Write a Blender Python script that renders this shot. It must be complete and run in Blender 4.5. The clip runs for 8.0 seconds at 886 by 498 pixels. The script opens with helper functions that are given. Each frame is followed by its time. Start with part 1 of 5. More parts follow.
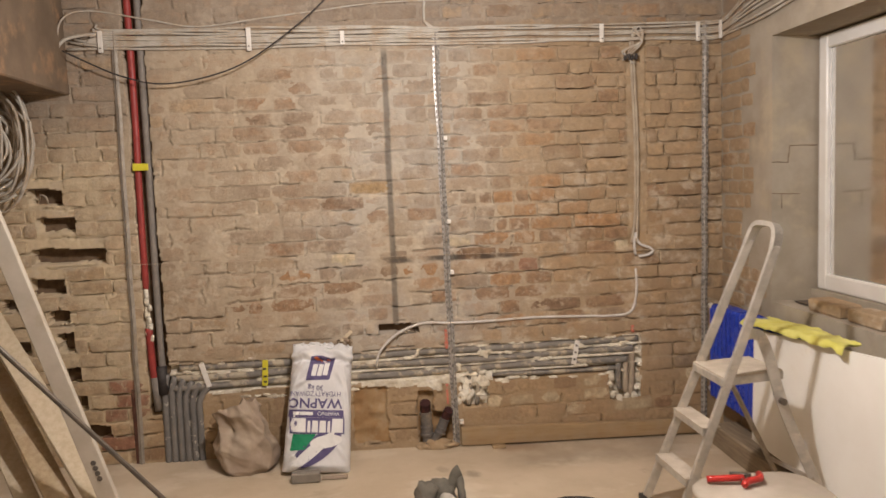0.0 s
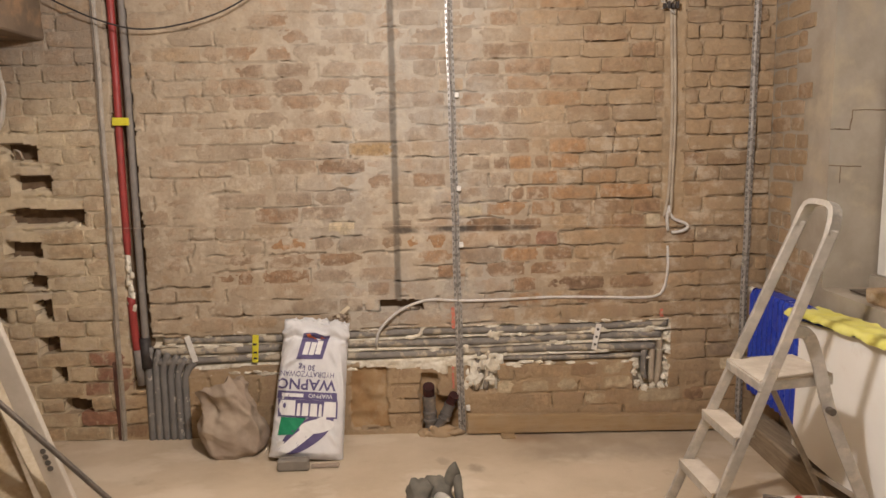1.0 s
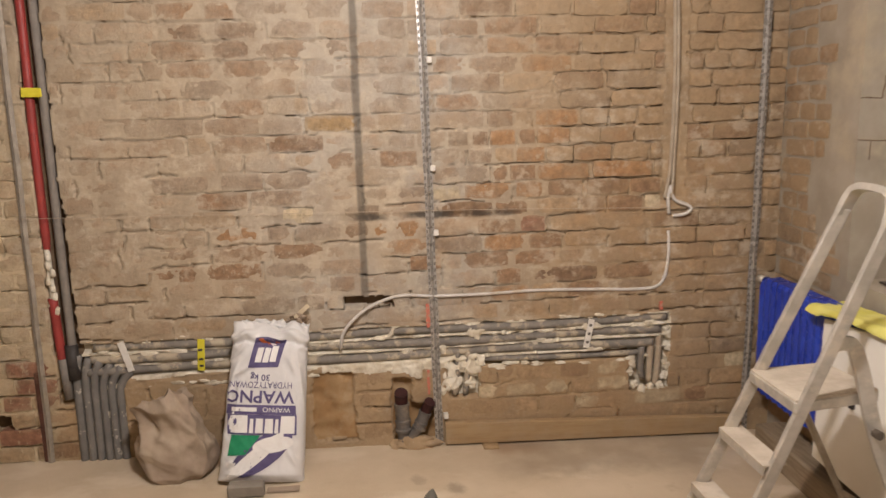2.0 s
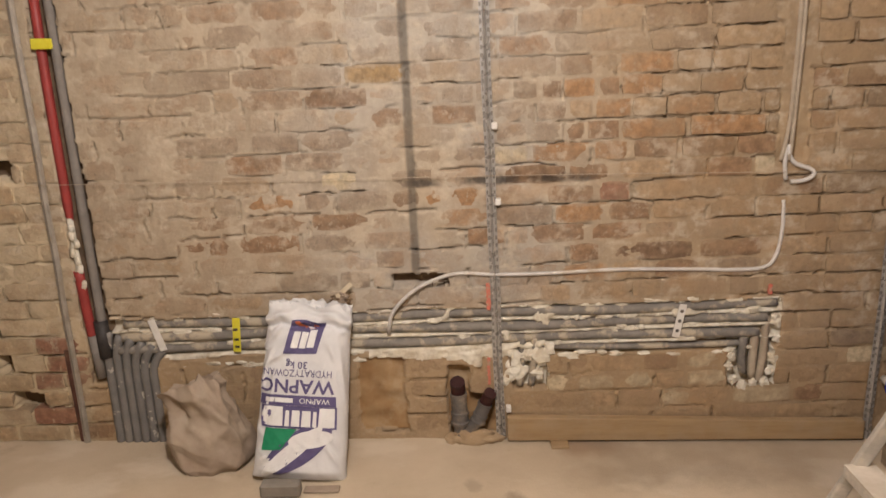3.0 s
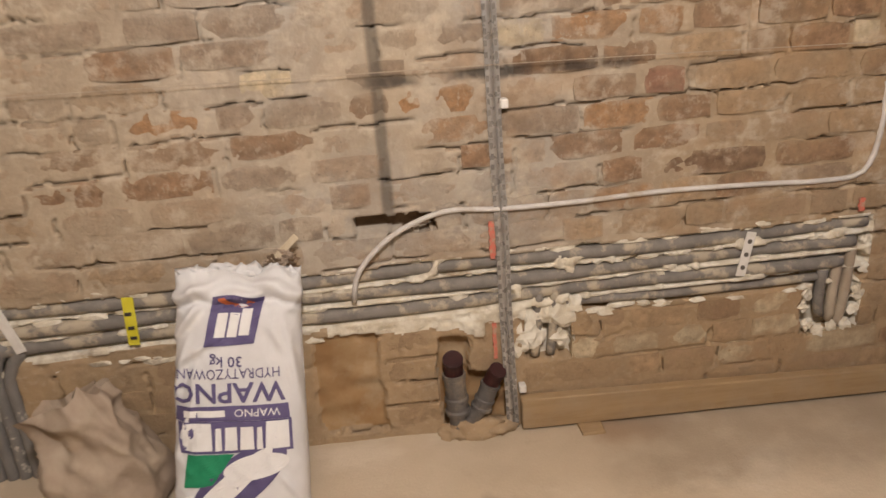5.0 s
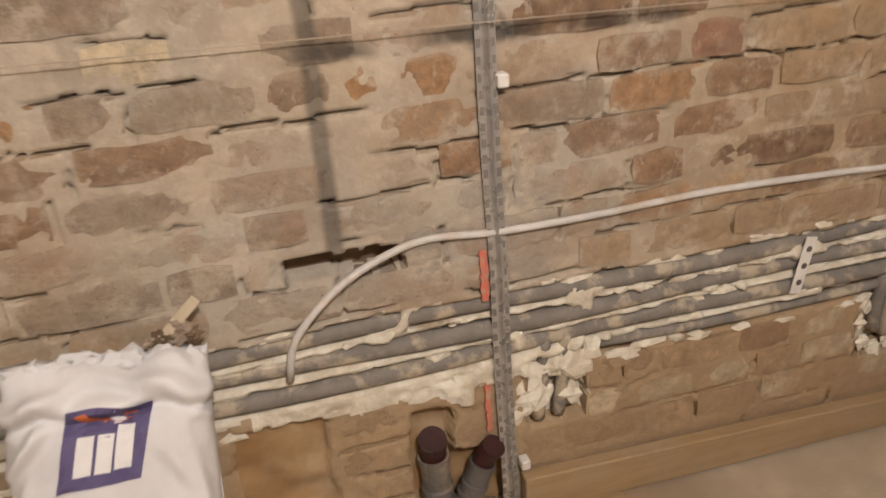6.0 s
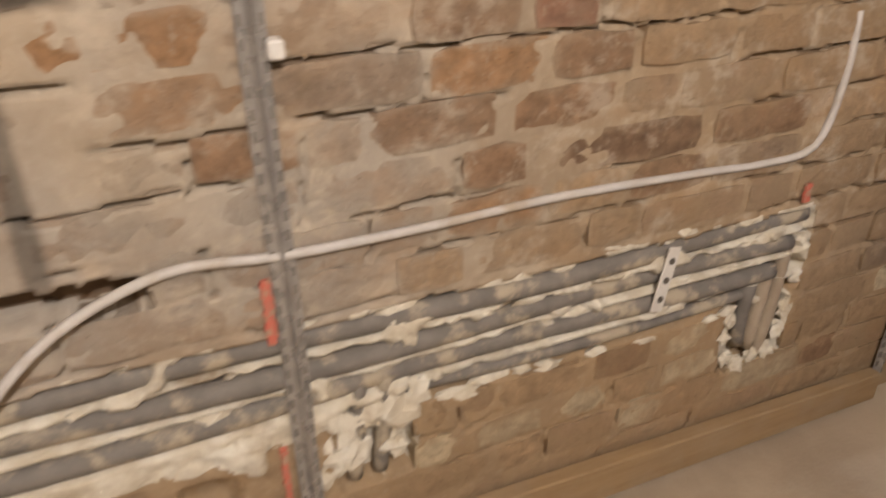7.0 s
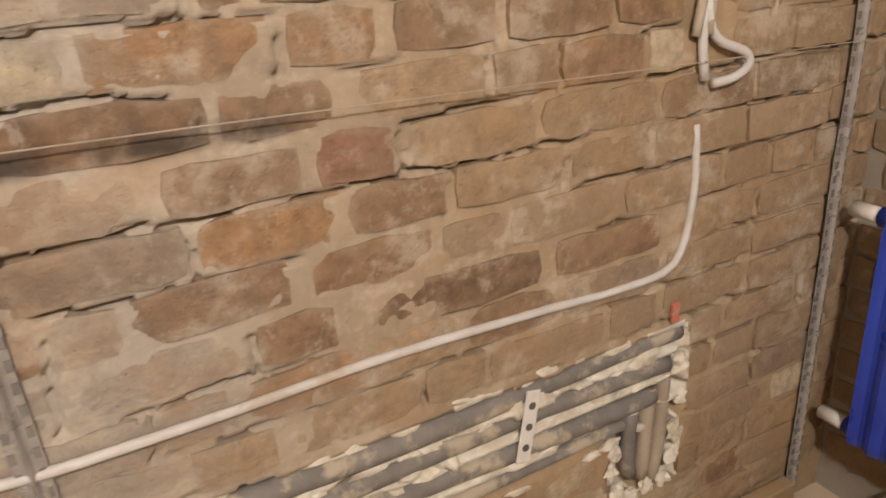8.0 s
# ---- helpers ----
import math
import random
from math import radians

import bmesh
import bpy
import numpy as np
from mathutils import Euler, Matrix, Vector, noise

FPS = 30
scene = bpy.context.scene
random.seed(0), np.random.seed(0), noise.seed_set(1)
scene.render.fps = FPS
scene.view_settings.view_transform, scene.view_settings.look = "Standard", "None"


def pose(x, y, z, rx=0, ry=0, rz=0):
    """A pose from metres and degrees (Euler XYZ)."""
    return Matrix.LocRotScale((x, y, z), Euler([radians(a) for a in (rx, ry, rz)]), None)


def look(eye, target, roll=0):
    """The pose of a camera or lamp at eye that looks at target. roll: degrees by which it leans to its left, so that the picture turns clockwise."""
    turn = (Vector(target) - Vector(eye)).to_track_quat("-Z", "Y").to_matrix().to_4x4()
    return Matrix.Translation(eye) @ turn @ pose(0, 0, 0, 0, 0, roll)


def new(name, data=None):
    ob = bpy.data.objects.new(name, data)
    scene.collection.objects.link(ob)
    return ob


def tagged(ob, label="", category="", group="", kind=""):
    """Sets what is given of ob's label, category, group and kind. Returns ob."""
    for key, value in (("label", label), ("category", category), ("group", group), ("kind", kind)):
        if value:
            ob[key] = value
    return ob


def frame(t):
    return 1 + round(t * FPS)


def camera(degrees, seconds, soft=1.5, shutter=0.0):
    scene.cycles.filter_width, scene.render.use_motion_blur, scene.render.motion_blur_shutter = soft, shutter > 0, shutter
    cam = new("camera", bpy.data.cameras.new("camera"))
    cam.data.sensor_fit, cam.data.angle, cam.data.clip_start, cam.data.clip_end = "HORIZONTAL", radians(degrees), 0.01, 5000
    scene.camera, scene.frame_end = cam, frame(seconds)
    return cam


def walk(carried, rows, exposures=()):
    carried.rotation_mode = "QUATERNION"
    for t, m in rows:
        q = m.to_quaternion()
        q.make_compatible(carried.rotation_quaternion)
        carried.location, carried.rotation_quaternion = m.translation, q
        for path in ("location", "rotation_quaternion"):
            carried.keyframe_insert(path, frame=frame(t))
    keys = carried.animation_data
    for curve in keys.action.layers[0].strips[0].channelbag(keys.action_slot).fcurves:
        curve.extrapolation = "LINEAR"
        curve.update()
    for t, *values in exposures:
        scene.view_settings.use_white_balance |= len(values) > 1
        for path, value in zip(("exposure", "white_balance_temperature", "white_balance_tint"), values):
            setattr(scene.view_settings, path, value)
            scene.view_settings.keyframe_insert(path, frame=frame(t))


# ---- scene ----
cam = camera(61.9, 8.0, soft=1.5, shutter=0.4)
PATH = [
    (0, (-0.003, 0.002, 1.561), (0.227, 1.979, 1.372), -2.3),
    (0.5, (0.121, 0.229, 1.498), (0.26, 2.22, 1.358), -1.6),
    (1, (0.202, 0.395, 1.563), (0.324, 2.37, 1.273), -1.2),
    (1.5, (0.218, 0.578, 1.535), (0.391, 2.549, 1.247), -1.4),
    (1.7, (0.211, 0.704, 1.56), (0.432, 2.665, 1.238), -1.2),
    (2.8, (0.374, 1.284, 1.598), (0.357, 3.227, 1.123), -2.8),
    (3, (0.396, 1.375, 1.616), (0.337, 3.303, 1.087), -2.6),
    (3.5, (0.351, 1.592, 1.623), (0.288, 3.478, 0.958), -2.8),
    (4, (0.191, 1.832, 1.598), (0.299, 3.663, 0.8), -2.4),
    (4.5, (0.121, 2.031, 1.54), (0.351, 3.834, 0.706), -1.5),
    (4.7, (0.184, 2.103, 1.472), (0.314, 3.964, 0.751), -5.1),
    (5.8, (0.095, 2.791, 1.332), (0.48, 4.577, 0.519), -2.9),
    (6, (0.088, 2.943, 1.322), (0.525, 4.699, 0.47), -4.4),
    (6.5, (0.142, 3.097, 1.295), (0.712, 4.732, 0.293), -1.7),
    (7, (0.325, 3.246, 1.24), (1.071, 4.846, 0.302), -0.0),
    (7.5, (0.483, 3.292, 1.283), (1.35, 4.9, 0.469), -2.1),
    (8, (0.613, 3.294, 1.298), (1.495, 4.926, 0.55), -3.5),
]
walk(cam, [(t, look(eye, target, roll)) for t, eye, target, roll in PATH],
     exposures=[(0.0, -0.19), (4.5, -0.13), (6.5, -0.19), (8.0, 0.0)])

# ---- light: one bulb under the ceiling, night outside ----
night = bpy.data.worlds.new("night")
night.use_nodes = True
night.node_tree.nodes["Background"].inputs[0].default_value = (0.006, 0.007, 0.010, 1)
scene.world = night


def bulb(name, place, watts, radius, colour):
    lamp = bpy.data.lights.new(name, "POINT")
    lamp.energy, lamp.shadow_soft_size, lamp.color = watts, radius, colour
    ob = new(name, lamp)
    ob.location = place
    return ob


bulb("ceiling_bulb", (0.30, 2.04, 2.40), 192, 0.06, (1.0, 0.945, 0.935))

# ---- numbers of the place ----
WALL = 4.22          # face of the brick wall
TOP = 2.75           # ceiling
COURSE = 0.0805
FIRST = 0.033        # lowest bed joint
EAST = 2.19          # face of the window wall at the corner
LEAN_E = 0.042


def fz(x):
    """The sloping floor."""
    return -0.027 * x


# ---- mesh helpers ----
def smoothed(me):
    me.polygons.foreach_set("use_smooth", [True] * len(me.polygons))


def meshed(name, vf, mats, smooth=False):
    me = bpy.data.meshes.new(name)
    me.from_pydata([tuple(v) for v in vf[0]], [], [tuple(f) for f in vf[1]])
    for m in (mats if isinstance(mats, (list, tuple)) else [mats]):
        me.materials.append(m)
    if smooth:
        smoothed(me)
    me.update()
    return me


def thing(name, label, category, group="", kind="", place=(0, 0, 0)):
    ob = new(name)
    ob.location = place
    ob.empty_display_size = 0.1
    return tagged(ob, label, category, group, kind)


def part(name, vf, material, parent=None, label="", smooth=False):
    """One mesh object in world places under a thing."""
    ob = new(name, meshed(name, vf, material, smooth))
    if parent is not None:
        top = parent
        off = Vector((0, 0, 0))
        while top is not None:
            off += top.location
            top = top.parent
        ob.data.transform(Matrix.Translation(-off))
        ob.parent = parent
    if label:
        ob["label"] = label
    return ob


def bm_out(bm):
    bm.verts.ensure_lookup_table()
    out = ([v.co[:] for v in bm.verts], [[v.index for v in f.verts] for f in bm.faces])
    bm.free()
    return out


def box(x0, x1, y0, y1, z0, z1, bevel=0.0, m=None, jag=0.0, seg=1):
    bm = bmesh.new()
    bmesh.ops.create_cube(bm, size=1)
    for v in bm.verts:
        v.co = Vector(((x0 + x1) / 2 + v.co.x * (x1 - x0), (y0 + y1) / 2 + v.co.y * (y1 - y0), (z0 + z1) / 2 + v.co.z * (z1 - z0)))
    if bevel:
        bmesh.ops.bevel(bm, geom=list(bm.edges), offset=bevel, segments=seg, affect="EDGES")
    for v in bm.verts:
        if jag:
            v.co += Vector((random.uniform(-jag, jag), random.uniform(-jag, jag), random.uniform(-jag, jag)))
        if m is not None:
            v.co = m @ v.co
    bm.normal_update()
    bm.verts.index_update()
    return bm_out(bm)


def join(*vfs):
    vs, fs = [], []
    for v, f in vfs:
        n = len(vs)
        vs += [tuple(p) for p in v]
        fs += [[i + n for i in q] for q in f]
    return vs, fs


def glide(points, step=0.02):
    """A smooth line through points."""
    ps = [Vector(p) for p in points]
    out = []
    for i in range(len(ps) - 1):
        a, b = ps[max(i - 1, 0)], ps[i]
        c, d = ps[i + 1], ps[min(i + 2, len(ps) - 1)]
        n = max(2, int((c - b).length / step))
        for k in range(n):
            t = k / n
            out.append(0.5 * ((2 * b) + (c - a) * t + (2 * a - 5 * b + 4 * c - d) * t * t + (3 * b - a - 3 * c + d) * t ** 3))
    out.append(ps[-1])
    return out


def tube(points, r, n=10, smooth=True, step=0.02, jitter=0.0, caps=True):
    line = glide(points, step) if smooth else [Vector(p) for p in points]
    vs, fs = [], []
    up = None
    for i, p in enumerate(line):
        d = (line[min(i + 1, len(line) - 1)] - line[max(i - 1, 0)]).normalized()
        if up is None:
            up = d.orthogonal().normalized()
        up = (up - d * up.dot(d)).normalized()
        side = d.cross(up)
        rr = r if not callable(r) else r(i / max(1, len(line) - 1))
        if jitter:
            rr *= 1 + random.uniform(-jitter, jitter)
        for k in range(n):
            a = 2 * math.pi * k / n
            vs.append(p + (up * math.cos(a) + side * math.sin(a)) * rr)
    for i in range(len(line) - 1):
        for k in range(n):
            a, b = i * n + k, i * n + (k + 1) % n
            fs.append([a, b, b + n, a + n])
    if caps:
        fs.append(list(range(n))[::-1])
        fs.append([(len(line) - 1) * n + k for k in range(n)])
    return vs, fs


def bar(a, b, w, t, side=(0, 1, 0), bevel=0.004):
    """A bevelled bar from a to b: w along side, t across."""
    a, b = Vector(a), Vector(b)
    d = (b - a)
    u = Vector(side)
    u = (u - d.normalized() * u.dot(d.normalized())).normalized()
    v = d.normalized().cross(u)
    m = Matrix.Translation((a + b) / 2) @ Matrix((u, v, d.normalized())).transposed().to_4x4()
    return box(-w / 2, w / 2, -t / 2, t / 2, -d.length / 2, d.length / 2, bevel, m)


def lump(place, size, seed, rough=0.25, sub=2):
    bm = bmesh.new()
    bmesh.ops.create_icosphere(bm, subdivisions=sub, radius=1)
    for v in bm.verts:
        k = 1 + rough * noise.noise(v.co * 1.7 + Vector((seed * 3.1, seed * 1.7, 0))) + rough * 0.5 * noise.noise(v.co * 4.1 + Vector((seed, 0, seed * 2)))
        v.co = Vector((place[0] + v.co.x * size[0] * k, place[1] + v.co.y * size[1] * k, place[2] + v.co.z * size[2] * k))
    bm.verts.index_update()
    return bm_out(bm)


def lattice(x, z, scale, seed):
    """Smooth value noise on arrays, -1 to 1."""
    g = np.random.RandomState(seed).rand(97, 97) * 2 - 1
    u, v = x * scale, z * scale
    i, j = np.floor(u).astype(int), np.floor(v).astype(int)
    a, b = u - i, v - j
    a, b = a * a * (3 - 2 * a), b * b * (3 - 2 * b)
    p = lambda m, n: g[m % 97, n % 97]
    return (p(i, j) * (1 - a) + p(i + 1, j) * a) * (1 - b) + (p(i, j + 1) * (1 - a) + p(i + 1, j + 1) * a) * b


# ---- materials ----
class Nodes:
    def __init__(self, name):
        self.mat = bpy.data.materials.new(name)
        self.mat.use_nodes = True
        self.tree = self.mat.node_tree
        self.bsdf = self.tree.nodes["Principled BSDF"]
        self.pos = self.tree.nodes.new("ShaderNodeNewGeometry").outputs["Position"]

    def link(self, a, b):
        self.tree.links.new(a, b)

    def put(self, socket, value):
        if isinstance(value, bpy.types.NodeSocket):
            self.link(value, socket)
        else:
            socket.default_value = value

    def noise(self, scale, detail=5, rough=0.55, stretch=None, shift=0.0):
        n = self.tree.nodes.new("ShaderNodeTexNoise")
        n.inputs["Scale"].default_value, n.inputs["Detail"].default_value, n.inputs["Roughness"].default_value = scale, detail, rough
        src = self.pos
        if stretch or shift:
            mp = self.tree.nodes.new("ShaderNodeMapping")
            mp.inputs["Scale"].default_value = stretch or (1, 1, 1)
            mp.inputs["Location"].default_value = (shift, shift * 0.7, shift * 1.3)
            self.link(src, mp.inputs["Vector"])
            src = mp.outputs[0]
        self.link(src, n.inputs["Vector"])
        return n.outputs["Fac"]

    def math(self, op, a, b=0.0, clamp=False):
        n = self.tree.nodes.new("ShaderNodeMath")
        n.operation, n.use_clamp = op, clamp
        self.put(n.inputs[0], a)
        self.put(n.inputs[1], b)
        return n.outputs[0]

    def ramp(self, v, lo, hi, a=0.0, b=1.0):
        n = self.tree.nodes.new("ShaderNodeMapRange")
        n.interpolation_type = "SMOOTHSTEP"
        self.put(n.inputs["Value"], v)
        for k, val in (("From Min", lo), ("From Max", hi), ("To Min", a), ("To Max", b)):
            n.inputs[k].default_value = val
        return n.outputs["Result"]

    def mix(self, f, a, b, blend="MIX"):
        n = self.tree.nodes.new("ShaderNodeMix")
        n.data_type, n.blend_type = "RGBA", blend
        self.put(n.inputs[0], f)
        for s, v in ((n.inputs[6], a), (n.inputs[7], b)):
            self.put(s, v if isinstance(v, bpy.types.NodeSocket) else (*v, 1))
        return n.outputs[2]

    def xyz(self):
        n = self.tree.nodes.new("ShaderNodeSeparateXYZ")
        self.link(self.pos, n.inputs[0])
        return n.outputs

    def bump(self, h, strength, distance=0.004):
        n = self.tree.nodes.new("ShaderNodeBump")
        n.inputs["Strength"].default_value, n.inputs["Distance"].default_value = strength, distance
        self.link(h, n.inputs["Height"])
        self.link(n.outputs[0], self.bsdf.inputs["Normal"])

    def done(self, colour, rough=0.8, metal=0.0, spec=0.3):
        self.put(self.bsdf.inputs["Base Color"], colour if isinstance(colour, bpy.types.NodeSocket) else (*colour, 1))
        self.put(self.bsdf.inputs["Roughness"], rough)
        self.put(self.bsdf.inputs["Metallic"], metal)
        self.bsdf.inputs["Specular IOR Level"].default_value = spec
        return self.mat


CREAM, GREY_DUST, TAN_DUST, LIT_YELLOW = (0.432, 0.345, 0.245), (0.435, 0.383, 0.315), (0.378, 0.262, 0.150), (0.63, 0.51, 0.34)


def dust_colour(k):
    """Lime and dust smears that run over bricks and joints alike: paler above, tan low down and towards the window."""
    x, y, z = k.xyz()
    low = k.ramp(z, 0.75, 0.30)
    right = k.ramp(x, 0.65, 1.35, 0.0, 0.80)
    patch = k.noise(1.6, 4, shift=3.0)
    tan = k.math("ADD", k.math("MAXIMUM", low, right), k.math("MULTIPLY", k.math("SUBTRACT", patch, 0.5), 0.9), True)
    mid = k.math("MULTIPLY", k.ramp(x, -0.6, 0.1), k.ramp(x, 1.0, 0.55), True)
    grey = k.math("MULTIPLY", mid, k.ramp(k.noise(2.3, 4, shift=9.0), 0.3, 0.6))
    col = k.mix(tan, k.mix(grey, CREAM, GREY_DUST), TAN_DUST)
    # paler yellow painted in for strong light on the broken end beyond the riser
    col = k.mix(k.math("MULTIPLY", k.ramp(x, -1.14, -1.30), k.ramp(z, 2.0, 1.6, 0.0, 0.85)), col, LIT_YELLOW)
    # grey-brown plaster left above the cables, the same darker tone under the beam
    edge = k.math("MULTIPLY", k.math("SUBTRACT", k.noise(3.0, 4, shift=17.0), 0.5), 0.35)
    above = k.ramp(k.math("ADD", z, k.math("MULTIPLY", edge, 0.5)), 2.28, 2.42, 0.0, 0.8)
    beam = k.math("MULTIPLY", k.ramp(k.math("ADD", x, edge), -0.85, -1.35), k.ramp(k.math("ADD", z, edge), 1.75, 2.05, 0.0, 0.7))
    return k.mix(k.math("MAXIMUM", above, beam), col, (0.285, 0.228, 0.175))


def stains(k, colour):
    """Soot along one bed joint, a narrow dark run down the wall."""
    x, y, z = k.xyz()
    wob = k.math("MULTIPLY", k.math("SUBTRACT", k.noise(9.0, 3), 0.5), 0.05)
    off = k.math("ABSOLUTE", k.math("SUBTRACT", k.math("ADD", x, k.math("MULTIPLY", wob, 0.25)), 0.198))
    run = k.math("MULTIPLY", k.ramp(off, 0.024, 0.008), k.math("MULTIPLY", k.ramp(z, 0.70, 0.76), k.ramp(z, 2.32, 2.26)))
    dz = k.math("ABSOLUTE", k.math("SUBTRACT", k.math("ADD", z, k.math("MULTIPLY", wob, 0.6)), 1.106))
    soot = k.math("MULTIPLY", k.ramp(dz, 0.026, 0.006), k.math("MULTIPLY", k.ramp(x, 0.10, 0.22), k.ramp(x, 1.02, 0.9)))
    soot = k.math("MULTIPLY", soot, k.ramp(k.noise(7.0, 3, shift=5.0), 0.36, 0.58))
    both = k.math("MAXIMUM", k.math("MULTIPLY", run, 0.58), k.math("MULTIPLY", soot, 0.8))
    return k.mix(both, colour, (0.05, 0.045, 0.04))


def wash(k, colour):
    """Broken pale lime wash left on bricks and joints, and rubbed warm spots."""
    pale = k.math("ADD", k.math("MULTIPLY", k.noise(5.5, 6, 0.62, (1, 1, 1.6), 21.0), 0.6), k.math("MULTIPLY", k.noise(24.0, 5, 0.65, None, 23.0), 0.4))
    x, y, z = k.xyz()
    where = k.math("MULTIPLY", k.ramp(z, 0.34, 0.55), k.ramp(z, 1.9, 1.4, 0.35, 1.0))
    colour = k.mix(k.math("MULTIPLY", k.ramp(pale, 0.50, 0.61, 0.0, 0.62), where), colour, (0.53, 0.44, 0.33))
    warm = k.ramp(k.noise(3.4, 5, 0.6, (1, 1, 1.5), 27.0), 0.52, 0.68, 0.0, 0.42)
    return k.mix(k.math("MULTIPLY", warm, k.math("MULTIPLY", k.ramp(x, 0.2, 0.8, 0.35, 1.0), k.ramp(z, 1.75, 1.3, 0.4, 1.0))), colour, (0.37, 0.225, 0.115))


def masonry(name, bare, coat):
    k = Nodes(name)
    obj = k.tree.nodes.new("ShaderNodeObjectInfo").outputs["Random"]
    geo = k.tree.nodes.new("ShaderNodeNewGeometry").outputs["Random Per Island"]
    rand = k.math("FRACT", k.math("ADD", obj, geo))
    smear = k.math("ADD", k.math("MULTIPLY", k.noise(4.5, 6, 0.6), 0.6), k.math("MULTIPLY", k.noise(17.0, 5, 0.65, shift=2.0), 0.4))
    uv = k.tree.nodes.new("ShaderNodeUVMap").outputs[0]
    sep = k.tree.nodes.new("ShaderNodeSeparateXYZ")
    k.link(uv, sep.inputs[0])
    inner = k.math("MINIMUM", k.math("MULTIPLY", k.math("MINIMUM", sep.outputs[0], k.math("SUBTRACT", 1.0, sep.outputs[0])), 2.4),
                   k.math("MINIMUM", sep.outputs[1], k.math("SUBTRACT", 1.0, sep.outputs[1])))
    rim = k.ramp(k.math("ADD", inner, k.math("MULTIPLY", k.math("SUBTRACT", k.noise(20.0, 5, shift=6.0), 0.5), 0.62)), 0.22, -0.06, 0.0, 0.14)
    smear = k.math("ADD", k.math("ADD", k.math("MULTIPLY", k.math("SUBTRACT", smear, 0.5), 0.62), 0.5), rim)
    high = k.ramp(k.xyz()[2], 1.10, 1.65, 0.0, 0.105)
    mask = k.ramp(k.math("ADD", k.math("ADD", smear, high), k.math("ADD", coat - 0.5, k.math("MULTIPLY", k.math("SUBTRACT", rand, 0.5), 0.16))), 0.33, 0.68)
    grain = k.noise(70.0, 6, 0.7)
    tone = k.mix(k.ramp(k.noise(26.0, 5, 0.6, shift=7.0), 0.3, 0.7), tuple(c * 0.72 for c in bare), tuple(min(1, c * 1.22) for c in bare))
    tone = k.mix(k.math("MULTIPLY", rand, 0.30), tone, tuple(c * 0.5 for c in bare))
    dusty = k.mix(k.math("MULTIPLY", rand, 0.42), dust_colour(k), k.mix(0.55, dust_colour(k), (0.20, 0.135, 0.085)))
    worn = k.ramp(k.noise(8.0, 5, 0.6, shift=14.0), 0.42, 0.62, 0.96, 0.50)
    col = k.mix(k.math("MULTIPLY", mask, worn), tone, dusty)
    col = k.mix(k.ramp(grain, 0.35, 0.7, 0.0, 0.30), col, k.mix(0.5, col, (0.10, 0.075, 0.055)))
    splash = k.ramp(k.noise(38.0, 5, 0.7, (1, 1, 0.6), 11.0), 0.58, 0.66, 0.0, 0.55)
    col = k.mix(splash, col, dust_colour(k))
    pits = k.ramp(k.noise(120.0, 3, 0.6, None, 2.5), 0.66, 0.74, 0.0, 0.5)
    col = k.mix(pits, wash(k, col), (0.10, 0.07, 0.045))
    col = stains(k, col)
    k.bump(k.math("ADD", k.math("MULTIPLY", k.noise(45.0, 8, 0.7), 1.3), k.math("MULTIPLY", k.noise(11.0, 4), 1.2)), 0.9, 0.006)
    return k.done(col, 0.93, 0, 0.15)


M_COAT = masonry("brick_limewashed", (0.40, 0.265, 0.165), 0.98)
TONES = {
    "c": M_COAT,
    "t": masonry("brick_tan", (0.42, 0.285, 0.165), 0.50),
    "b": masonry("brick_brown", (0.30, 0.182, 0.105), 0.43),
    "o": masonry("brick_orange", (0.385, 0.214, 0.104), 0.43),
    "d": masonry("brick_dark_burnt", (0.225, 0.140, 0.085), 0.42),
    "g": masonry("brick_grey_brown", (0.285, 0.203, 0.138), 0.52),
    "r": masonry("brick_red", (0.32, 0.162, 0.102), 0.39),
    "y": masonry("brick_ochre", (0.36, 0.24, 0.12), 0.36),
    "p": masonry("brick_pale", (0.58, 0.47, 0.31), 0.42),
}
TONE_KEYS = list(TONES)


def mortar_mat():
    k = Nodes("old_lime_mortar")
    d = dust_colour(k)
    col = k.mix(k.ramp(k.noise(7.0, 6, 0.62), 0.38, 0.72, 0.0, 0.45), d, (0.23, 0.170, 0.115))
    col = k.mix(k.ramp(k.noise(60.0, 5, 0.6), 0.5, 0.75, 0, 0.22), col, (0.60, 0.51, 0.39))
    col = stains(k, wash(k, col))
    k.bump(k.math("ADD", k.noise(28.0, 7, 0.62), k.math("MULTIPLY", k.noise(140.0, 3), 0.3)), 0.7, 0.006)
    return k.done(col, 0.95, 0, 0.1)


def simple(name, a, b, scale, rough=0.8, metal=0.0, bump=0.3, stretch=None, spec=0.3, dirt=None, dirt_at=(0.5, 0.7), dirt_scale=6.0, dist=0.003):
    k = Nodes(name)
    col = k.mix(k.ramp(k.noise(scale, 6, 0.6, stretch), 0.3, 0.7), a, b)
    if dirt:
        col = k.mix(k.ramp(k.noise(dirt_scale, 6, 0.65, shift=4.0), dirt_at[0], dirt_at[1], 0, 0.85), col, dirt)
    k.bump(k.noise(scale * 3, 6, 0.6, stretch), bump, dist)
    r = k.ramp(k.noise(scale * 1.3, 4, shift=1.0), 0.3, 0.7, max(0.05, rough - 0.12), min(1, rough + 0.1))
    return k.done(col, r, metal, spec)


